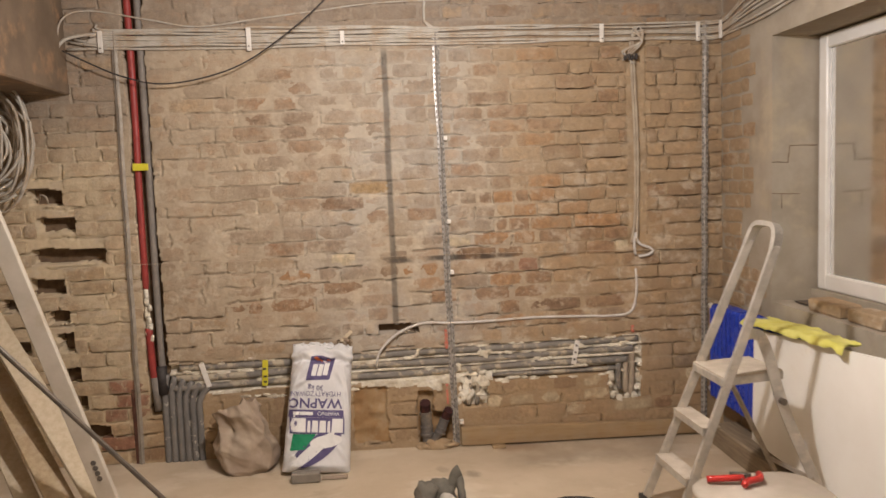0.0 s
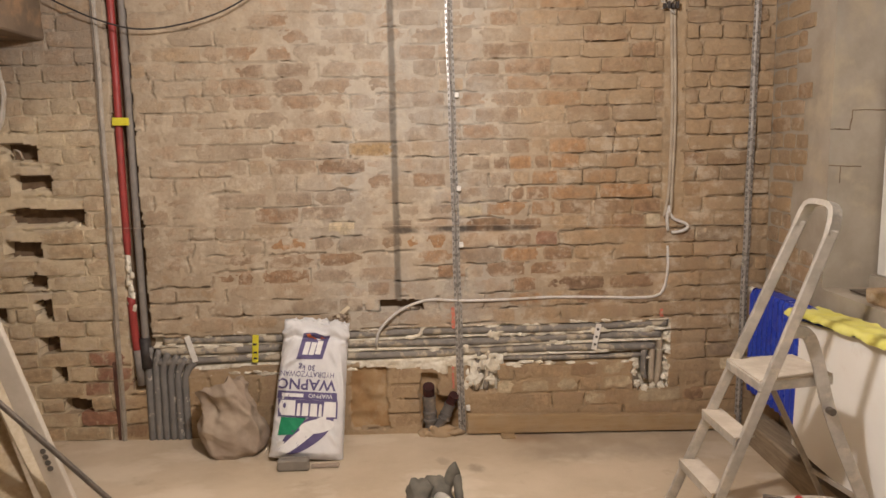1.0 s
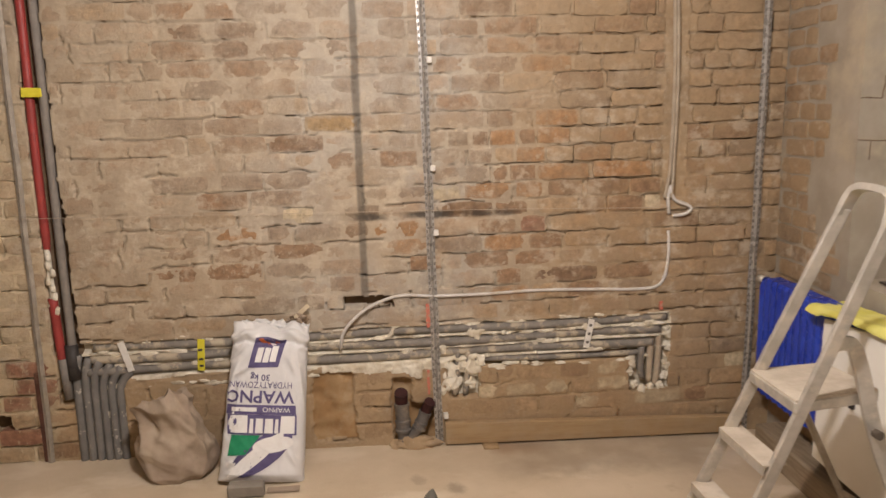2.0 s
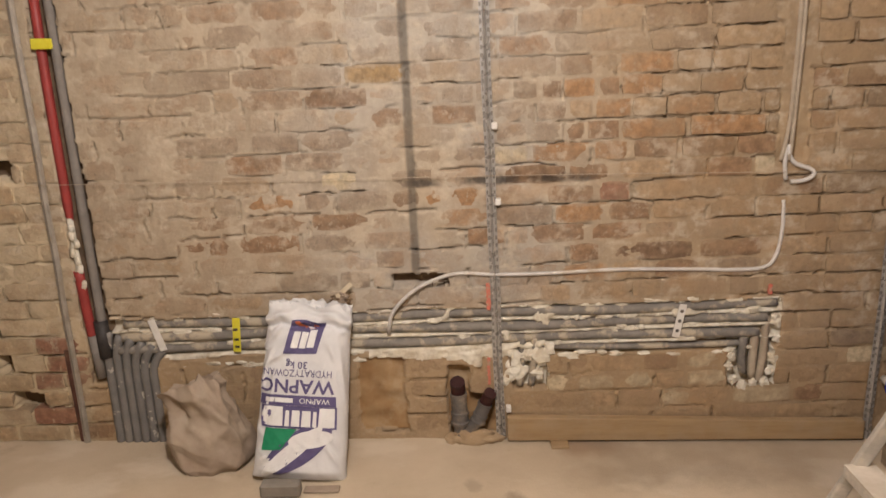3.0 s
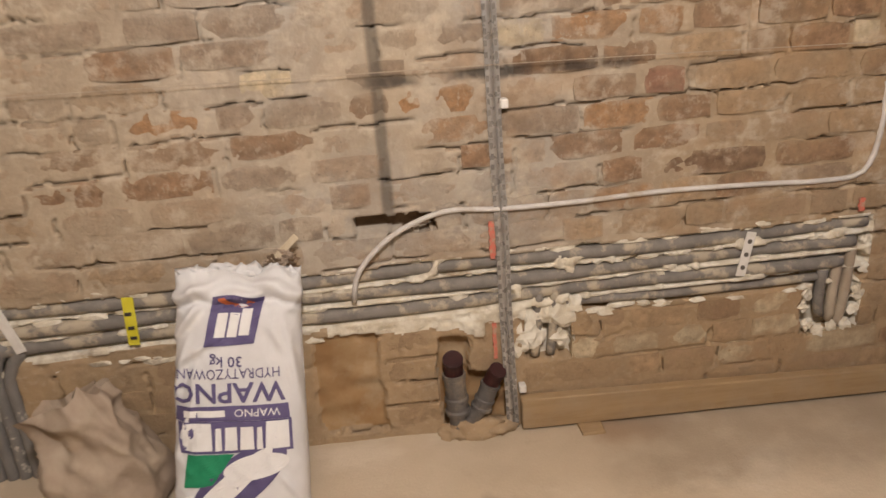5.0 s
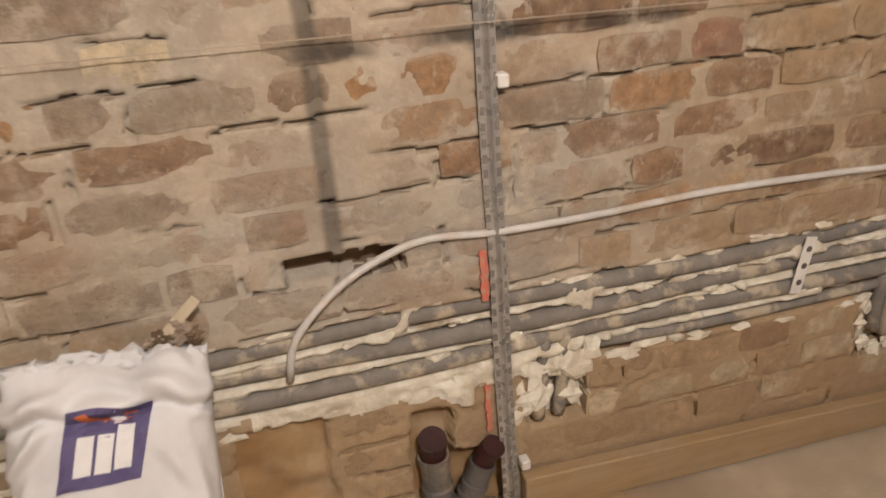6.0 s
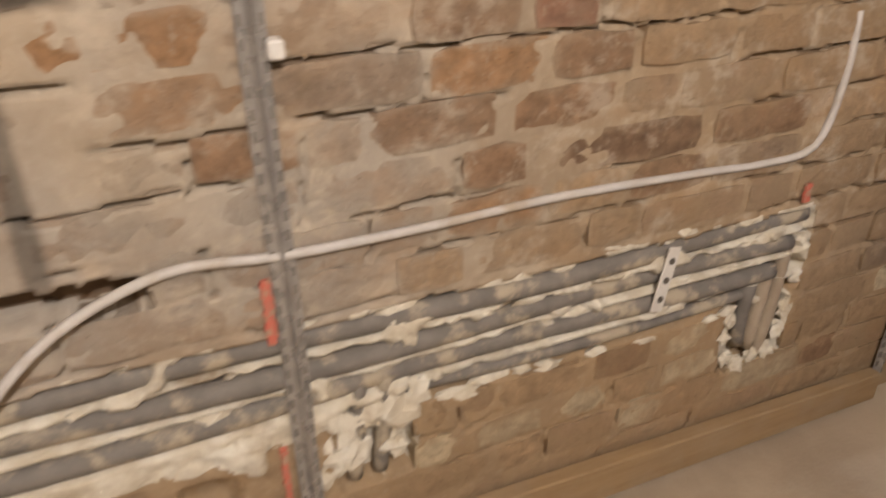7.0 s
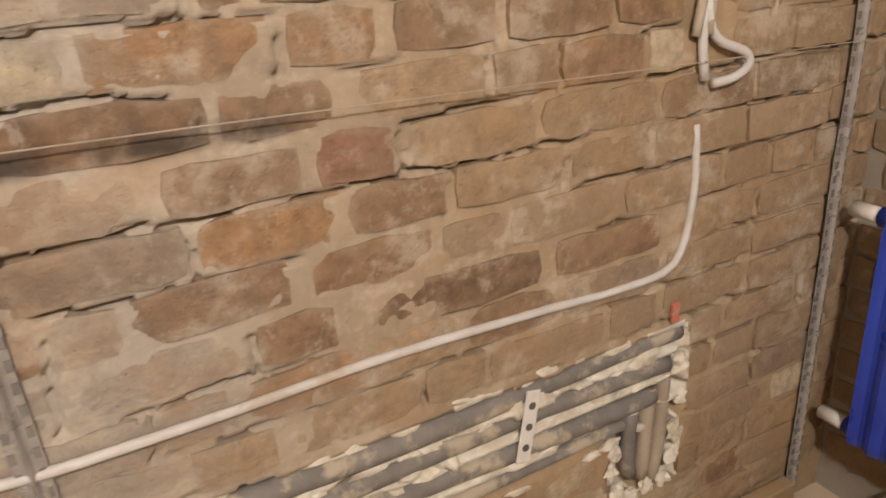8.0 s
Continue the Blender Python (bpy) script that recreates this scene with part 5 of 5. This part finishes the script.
part("sheet", (pv, [[0, 3, 2, 1], [4, 5, 6, 7], [0, 1, 5, 4], [1, 2, 6, 5], [2, 3, 7, 6], [3, 0, 4, 7]]), M_WHITE, panel)
part("label", ebox(0.915, 0.940, -0.184, -0.172, 0.450, 0.532), M_BLACK, panel, "small black label")
# yellow foil bag on the board's top edge
foil = thing("yellow_foil", "crumpled yellow plastic bag lying on the radiator", "plastic bag", "", "", (2.08, 3.2, 0.7))
vs, fs = [], []
NU, NV = 46, 12
for i in range(NU + 1):
    for j in range(NV + 1):
        u = 0.64 + 0.86 * i / NU
        d = -0.205 + 0.16 * j / NV * (1.0 - 0.55 * max(0, i / NU - 0.55) / 0.45)
        q = Vector((u * 9, d * 20, 2))
        z = 0.772 + 0.060 * (u - 0.7) + 0.014 * abs(noise.noise(q)) + 0.012 * abs(noise.noise(q * 2.1)) - (0.030 * (0.4 + abs(noise.noise(Vector((u * 5, 3, 3))))) if j == 0 else 0.006 if j == 1 else 0)
        vs.append(east(u + 0.02 * noise.noise(q * 0.7), d + 0.02 * noise.noise(q * 0.6 + Vector((9, 0, 0))), z))
n0 = len(vs)
vs += [v - Vector((0, 0, 0.006)) for v in vs]
for i in range(NU):
    for j in range(NV):
        a = i * (NV + 1) + j
        fs += [[a, a + NV + 1, a + NV + 2, a + 1], [n0 + a, n0 + a + 1, n0 + a + NV + 2, n0 + a + NV + 1]]
part("foil", (vs, fs), M_LEMON, foil, "", True)
# parapet clutter: bricks on the ledge, tools
for i, (u, d, s) in enumerate(((0.86, 0.03, 0.25), (1.16, 0.035, 0.24), (1.45, 0.03, 0.25))):
    b = thing("ledge_brick", "loose tan brick on the window ledge", "brick", "loose bricks on the ledge", "", east(u + s / 2, d, 0.846))
    part("brick_body", ebox(u, u + s, d, d + 0.12, 0.846, 0.905, 0.008, 0.003), TONES["t"], b)
tool = thing("trowel", "small dark trowel lying on the window ledge", "trowel", "", "", east(0.8, 0.1, 0.85))
part("blade", ebox(0.66, 0.78, 0.08, 0.16, 0.852, 0.857), M_IRON, tool)
part("handle", tube([east(0.78, 0.12, 0.862), east(0.90, 0.13, 0.872)], 0.011, 8, False), M_GRIP, tool, "", True)

ladder = thing("step_ladder", "paint-splashed aluminium stepladder standing open", "stepladder", "", "", (1.55, 3.0, fz(1.5)))
FF, FT = Vector((1.325, 3.335, fz(1.33))), Vector((1.650, 2.949, 1.256))
NF, NT = Vector((1.335, 3.01, fz(1.33))), Vector((1.629, 2.716, 1.248))


def rail_at(a, b, z):
    return a.lerp(b, (z - a.z) / (b.z - a.z))


for a, b in ((FF, FT), (NF, NT)):
    part("rail", bar(a, b, 0.022, 0.038, (0.2, 1, 0), 0.004), M_STEEL, ladder)
hoop = [FT - (FT - FF).normalized() * 0.02, FT + Vector((0.012, -0.012, 0.04)), FT.lerp(NT, 0.22) + Vector((0.02, 0, 0.068)), FT.lerp(NT, 0.78) + Vector((0.02, 0, 0.072)), NT + Vector((0.012, 0.012, 0.042)), NT - (NT - NF).normalized() * 0.02]
hl = glide(hoop, 0.02)
vs, fs = [], []
for i, p in enumerate(hl):
    dd = (hl[min(i + 1, len(hl) - 1)] - hl[max(i - 1, 0)]).normalized()
    wide = Vector((0.95, 0.2, -0.25)).normalized()
    wide = (wide - dd * wide.dot(dd)).normalized()
    th = dd.cross(wide)
    vs += [p + wide * 0.020 + th * 0.010, p + wide * 0.020 - th * 0.010, p - wide * 0.020 - th * 0.010, p - wide * 0.020 + th * 0.010]
for i in range(len(hl) - 1):
    for j in range(4):
        a, b = i * 4 + j, i * 4 + (j + 1) % 4
        fs.append([a, b, b + 4, a + 4])
fs += [[3, 2, 1, 0], [len(vs) - 4, len(vs) - 3, len(vs) - 2, len(vs) - 1]]
part("top_hoop", (vs, fs), M_STEEL, ladder)
for z in (0.222, 0.462):
    a, b = rail_at(FF, FT, z), rail_at(NF, NT, z)
    fwd = Vector((1, 0.08, 0))
    low = [a - fwd * 0.042, b - fwd * 0.042, b + fwd * 0.040, a + fwd * 0.040]
    st = [p + Vector((0, 0, 0.0)) for p in low] + [p + Vector((0, 0, 0.006)) for p in low]
    lip = [p + Vector((0, 0, -0.028)) for p in low[:2]] + [p + Vector((0.006, 0, -0.028)) for p in low[:2]] + [p + Vector((0.006, 0, 0)) for p in low[:2]]
    step = part("step", (st, [[3, 2, 1, 0], [4, 5, 6, 7], [0, 1, 5, 4], [1, 2, 6, 5], [2, 3, 7, 6], [3, 0, 4, 7]]), M_TREAD, ladder)
    part("step_lip", ([low[0], low[1]] + lip, [[0, 2, 3, 1], [2, 4, 5, 3], [4, 6, 7, 5], [0, 6, 4, 2], [1, 3, 5, 7]]), M_STEEL, step)
pf, pn = rail_at(FF, FT, 0.685), rail_at(NF, NT, 0.685)
plat = [pf + Vector((-0.03, 0.0, 0)), pn + Vector((-0.03, 0, 0)), pn + Vector((0.265, 0.045, 0)), pf + Vector((0.245, 0.02, 0))]
pl = part("platform", (plat + [p + Vector((0, 0, 0.012)) for p in plat] + [p * 1.0 for p in plat], [[3, 2, 1, 0], [4, 5, 6, 7], [0, 1, 5, 4], [1, 2, 6, 5], [2, 3, 7, 6], [3, 0, 4, 7]]), M_TREAD, ladder)
for a, b in ((plat[0], plat[1]), (plat[1], plat[2]), (plat[2], plat[3]), (plat[3], plat[0])):
    part("platform_edge", bar(a - Vector((0, 0, 0.012)), b - Vector((0, 0, 0.012)), 0.034, 0.008, (0, 0, 1), 0.002), M_STEEL, pl)
RF, RN = Vector((2.00, 3.20, fz(2.0))), Vector((2.01, 2.84, fz(2.0)))
RFt, RNt = rail_at(FF, FT, 0.66) + Vector((0.12, 0, 0)), rail_at(NF, NT, 0.88)
part("rear_leg", bar(RF, RFt, 0.034, 0.020, (0.2, 1, 0), 0.004), M_ZINCDULL, ladder, "grey rear leg")
curve = glide([RNt + Vector((0, 0, 0.0)), RNt + Vector((0.075, 0.03, -0.01)), RNt + Vector((0.13, 0.05, -0.10)), RNt.lerp(RN, 0.45) + Vector((0.012, 0.03, 0.03)), RN], 0.03)
vs, fs = [], []
for i, p in enumerate(curve):
    dd = (curve[min(i + 1, len(curve) - 1)] - curve[max(i - 1, 0)]).normalized()
    th = Vector((0.2, 1, 0))
    th = (th - dd * th.dot(dd)).normalized()
    wd = dd.cross(th)
    vs += [p + wd * 0.021 + th * 0.010, p + wd * 0.021 - th * 0.010, p - wd * 0.021 - th * 0.010, p - wd * 0.021 + th * 0.010]
for i in range(len(curve) - 1):
    for j in range(4):
        a, b = i * 4 + j, i * 4 + (j + 1) % 4
        fs.append([a, b, b + 4, a + 4])
fs += [[3, 2, 1, 0], [len(vs) - 4, len(vs) - 3, len(vs) - 2, len(vs) - 1]]
part("rear_leg", (vs, fs), M_STEEL, ladder)
part("hinge", tube([RNt.lerp(RN, 0.32) + Vector((0.03, 0.02, 0)), RNt.lerp(RN, 0.32) + Vector((0.03, -0.005, 0))], 0.014, 12, False), M_IRON, ladder)
part("cross_brace", bar(RF.lerp(RFt, 0.35), RN.lerp(RNt, 0.3), 0.022, 0.008, (0, 0, 1), 0.002), M_ZINCDULL, ladder)
for p in (FF, NF, RF, RN):
    part("rubber_foot", box(p.x - 0.026, p.x + 0.026, p.y - 0.018, p.y + 0.018, p.z - 0.002, p.z + 0.035, 0.004), M_BLACK, ladder)

# ---- low in front ----
glove = thing("work_glove", "pair of dusty grey work gloves on the floor", "work gloves", "", "", (0.34, 3.5, fz(0.34)))
z0 = fz(0.34)
gl = Matrix.Translation((0, -0.10, z0)) @ Matrix.Diagonal((1, 1, 1.25, 1)) @ Matrix.Translation((0, 0, -z0))
gloved = lambda vf: ([gl @ Vector(c) for c in vf[0]], vf[1])
part("glove_body", gloved(join(lump((0.262, 3.47, z0 + 0.055), (0.058, 0.06, 0.062), 3, 0.5, 3), lump((0.335, 3.49, z0 + 0.055), (0.07, 0.045, 0.055), 5, 0.5, 3),
                        tube([(0.345, 3.49, z0 + 0.05), (0.385, 3.50, z0 + 0.085), (0.410, 3.505, z0 + 0.125), (0.432, 3.505, z0 + 0.140)], 0.026, 10, True, 0.015, 0.06))), M_GLOVE, glove, "", True)
part("thumb", gloved(tube([(0.425, 3.50, z0 + 0.115), (0.432, 3.47, z0 + 0.06), (0.435, 3.44, z0 + 0.02)], 0.020, 10, True, 0.015, 0.08)), M_GLOVE, glove, "", True)
part("cuff", gloved(tube([(0.345, 3.46, z0 + 0.045), (0.375, 3.41, z0 + 0.036), (0.39, 3.37, z0 + 0.03)], 0.034, 12, True, 0.02, 0.08)), M_GLOVEP, glove, "pale cuff", True)
wire = cable("thin dark cable curled on the floor", [(0.80, 3.25, fz(0.8) + 0.006), (0.88, 3.38, fz(0.9) + 0.006), (0.98, 3.41, fz(1.0) + 0.006), (1.10, 3.36, fz(1.1) + 0.006), (1.16, 3.22, fz(1.15) + 0.006), (1.05, 3.05, fz(1.1) + 0.006)], 0.006, M_BLACK)
tub = thing("plastic_tub", "grey plastic tub with a dusty lid on the floor", "tub", "", "", (1.38, 2.42, fz(1.4)))
prof = [(0.0, 0.0), (0.18, 0.0), (0.212, 0.385), (0.235, 0.390), (0.24, 0.412), (0.232, 0.422), (0.0, 0.424)]
vs, fs = [], []
n = 32
for r, z in prof:
    for k in range(n):
        a = 2 * math.pi * k / n
        sx = math.copysign(abs(math.cos(a)) ** 0.6, math.cos(a))
        sy = math.copysign(abs(math.sin(a)) ** 0.6, math.sin(a))
        vs.append((1.42 + sx * r, 2.44 + sy * r * 0.75, fz(1.4) - 0.004 + z))
for j in range(len(prof) - 1):
    for k in range(n):
        a, b = j * n + k, j * n + (k + 1) % n
        fs.append([a, b, b + n, a + n])
part("body", (vs, fs), M_TUB, tub, "", True)
pliers = thing("pliers", "red-handled pliers lying on the tub lid", "pliers", "", "", (1.36, 2.52, 0.39))
zt = fz(1.4) + 0.431
part("grip", tube([(1.255, 2.55, zt + 0.006), (1.32, 2.53, zt + 0.012), (1.385, 2.52, zt + 0.012)], 0.013, 10, True, 0.02), M_GRIP, pliers, "red plastic grip", True)
part("grip", tube([(1.46, 2.545, zt + 0.010), (1.44, 2.50, zt + 0.014), (1.39, 2.49, zt + 0.012), (1.36, 2.47, zt + 0.008)], 0.013, 10, True, 0.02), M_GRIP, pliers, "red plastic grip", True)
part("jaw", tube([(1.37, 2.51, zt + 0.008), (1.42, 2.54, zt + 0.010), (1.36, 2.58, zt + 0.008)], 0.007, 8, True, 0.02), M_IRON, pliers, "dark steel jaws", True)

# ---- boards leaning at the beam side ----
def plank(a, b, w, t, mat, label, name="plank", side=(0, 1, 0)):
    ob = thing(name, label, "board", "leaning boards", "", a)
    part("board_body", bar(a, b, w, t, side, 0.003), mat, ob)
    return ob


plank((-0.89, 2.88, fz(-0.9) + 0.05), (-2.19, 4.165, 1.40), 0.10, 0.030, M_PALEWOOD, "pale dusty plank leaning in the corner", "plank", (0.5, 0.5, 0.2))
plank((-1.06, 2.88, fz(-1.06) + 0.05), (-2.15, 4.165, 1.10), 0.10, 0.032, M_WOOD, "raw pine plank leaning in the corner", "plank", (0.5, 0.5, 0.2))
plank((-1.22, 2.93, fz(-1.2) + 0.05), (-2.15, 4.16, 0.80), 0.09, 0.030, M_PALEWOOD, "pale narrow plank leaning in the corner", "plank", (0.5, 0.5, 0.2))
PA, PB = Vector((-0.967, 3.03, fz(-0.97) + 0.012)), Vector((-1.530, 2.952, 2.07))
prof_ob = plank(PA, PB, 0.072, 0.026, M_PALEMETAL, "long pale metal profile with slots leaning on the beam", "wall_profile", (1, 0, 0.2))
for i in range(4):
    c = PA.lerp(PB, 0.190 + 0.011 * i) + Vector((0.004, -0.0125, 0))
    part("slot", tube([c, c + Vector((0, -0.003, 0))], 0.0105, 10, False), M_HOLE, prof_ob)
rod = thing("steel_rod", "dark thin steel rod leaning against the beam", "rod", "", "", (-0.431, 2.774, fz(-0.43)))
part("rod_body", tube([(-0.431, 2.774, fz(-0.43) + 0.009), (-1.935, 2.341, 2.082)], 0.009, 8, False), M_IRON, rod)
blue = thing("blue_sack", "blue and white plastic sack lying by the boards", "sack", "", "", (-1.64, 3.1, fz(-1.64)))
part("sack_body", lump((-1.66, 3.10, fz(-1.66) + 0.12), (0.20, 0.20, 0.13), 4, 0.35, 3), M_WHITE, blue, "", True)
part("blue_band", lump((-1.62, 3.095, fz(-1.66) + 0.135), (0.14, 0.212, 0.07), 4, 0.35, 3), M_BLUE, blue, "", True)

# ---- bricks, last ----
def brick_shape(length, height, seed, depth=0.07, nx=6, nz=3):
    """One worn brick: uneven face with edges pulled back, about 40 triangles. Centre of the face at the origin, face towards -y."""
    r = random.Random(seed)
    vs, fs = [], []
    for j in range(nz):
        for i in range(nx):
            x, z = (i / (nx - 1) - 0.5) * length, (j / (nz - 1) - 0.5) * height
            edge = i in (0, nx - 1) or j in (0, nz - 1)
            corner = i in (0, nx - 1) and j in (0, nz - 1)
            back = (0.0045 if corner else 0.002) + r.uniform(-0.001, 0.002) if edge else r.uniform(-0.0015, 0.001)
            if corner:
                x, z = x * r.uniform(0.94, 0.99), z * r.uniform(0.80, 0.97)
            elif edge:
                x, z = x + r.uniform(-0.005, 0.003), z + r.uniform(-0.0045, 0.004)
            else:
                x, z = x + r.uniform(-0.012, 0.012), z + r.uniform(-0.010, 0.010)
            vs.append((x, back, z))
    for j in range(nz - 1):
        for i in range(nx - 1):
            a = j * nx + i
            fs.append([a, a + 1, a + nx + 1, a + nx])
    ring = [i for i in range(nx)] + [nx * j + nx - 1 for j in range(1, nz)] + [nx * (nz - 1) + i for i in range(nx - 2, -1, -1)] + [nx * j for j in range(nz - 2, 0, -1)]
    m = len(vs)
    vs += [(vs[k][0], depth, vs[k][2]) for k in ring]
    for q in range(len(ring)):
        p = (q + 1) % len(ring)
        fs.append([ring[p], ring[q], m + q, m + p])
    return vs, fs


SHAPES = {"long": [brick_shape(LONG, TALL, s) for s in range(16)], "short": [brick_shape(SHORT, TALL, 50 + s, 0.07, 4, 3) for s in range(12)]}


def unwrap(me, flat):
    """Face coordinates from 0 to 1 along and up each brick, one pair a vertex."""
    layer = me.uv_layers.new(name="face")
    ids = np.empty(len(me.loops), dtype=np.int32)
    me.loops.foreach_get("vertex_index", ids)
    layer.data.foreach_set("uv", np.asarray(flat, dtype=np.float32)[ids].reshape(-1))


def face_uv(vf, length):
    return [(v[0] / length + 0.5, v[2] / TALL + 0.5) for v in vf[0]]


UVS = {"long": [face_uv(vf, LONG) for vf in SHAPES["long"]], "short": [face_uv(vf, SHORT) for vf in SHAPES["short"]]}


def brick_mesh(vf, flat):
    """The worn arris stays crisp: the face meets the sides in a sharp edge."""
    me = meshed("brick", vf, M_COAT, True)
    sides = [f for f in vf[1] if any(vf[0][i][1] > 0.06 for i in f)]
    sharp = {tuple(sorted(e)) for f in sides for e in zip(f, f[1:] + f[:1])}
    unwrap(me, flat)
    me.edges.foreach_set("use_edge_sharp", [tuple(sorted(e.vertices)) in sharp for e in me.edges])
    return me


MESHES = {k: [brick_mesh(vf, uv) for vf, uv in zip(v, UVS[k])] for k, v in SHAPES.items()}

def lay(spans_by_course, to_world, turn, parent, near, seed):
    """Near bricks are parts of their own, the rest one joined part."""
    r = random.Random(seed)
    vs, fs, mats, uvs = [], [], [], []
    for k, spans in spans_by_course:
        for p, q, tone, known_one in spans:
            ln, mid = q - p, (p + q) / 2
            kind = "long" if ln > 0.17 else "short"
            base = LONG if kind == "long" else SHORT
            which = r.randrange(len(SHAPES[kind]))
            zc = FIRST + (k + 0.5) * COURSE + 0.004 + r.uniform(-0.003, 0.003)
            out = 0.0088 + r.uniform(-0.0022, 0.0028)
            if tone == "c":
                out -= 0.0010
            if zc < 0.36:
                out -= 0.002
            sc = (ln / base, 1.0, r.uniform(0.97, 1.07))
            tilt = Euler((r.uniform(-0.03, 0.03), r.uniform(-0.012, 0.012), r.uniform(-0.012, 0.012)))
            m = Matrix.LocRotScale(to_world(mid, -out, zc), (turn.to_matrix() @ tilt.to_matrix()).to_quaternion(), sc)
            if near(mid, zc):
                ob = new("brick", MESHES[kind][which])
                ob.parent = parent
                ob.matrix_basis = m
                ob.material_slots[0].link = "OBJECT"
                ob.material_slots[0].material = TONES[tone]
            else:
                v, f = SHAPES[kind][which]
                n = len(vs)
                vs += [tuple(m @ Vector(c)) for c in v]
                fs += [[i + n for i in face] for face in f]
                uvs += UVS[kind][which]
                mats += [TONE_KEYS.index(tone)] * len(f)
    if vs:
        me = meshed("bricks", (vs, fs), [TONES[k] for k in TONE_KEYS], True)
        me.polygons.foreach_set("material_index", mats)
        me.polygons.foreach_set("use_smooth", [False] * len(me.polygons))
        unwrap(me, uvs)
        rest = new("bricks", me)
        rest.parent = parent
        tagged(rest, "old worn bricks further off", "", "", "stuff")


lay(north, lambda a, d, z: Vector((a, WALL + d, z)), Euler((0, 0, 0)), wall_north,
    lambda x, z: -1.05 < x < 2.15 and 0.0 < z < 1.72, 3)

CUTS = []
pier = []
for k in range(0, 34):
    reach = 0.30 if k > 11 else 0.50
    r = random.Random(900 + k)
    pier.append((k, [s for s in course_bricks(k, 0.01, reach + r.uniform(-0.07, 0.1), (), 23)]))
lay(pier, lambda a, d, z: east(a, d, z), Euler((0, 0, -math.pi / 2 - LEAN_E)), wall_east, lambda x, z: z < 1.7, 5)
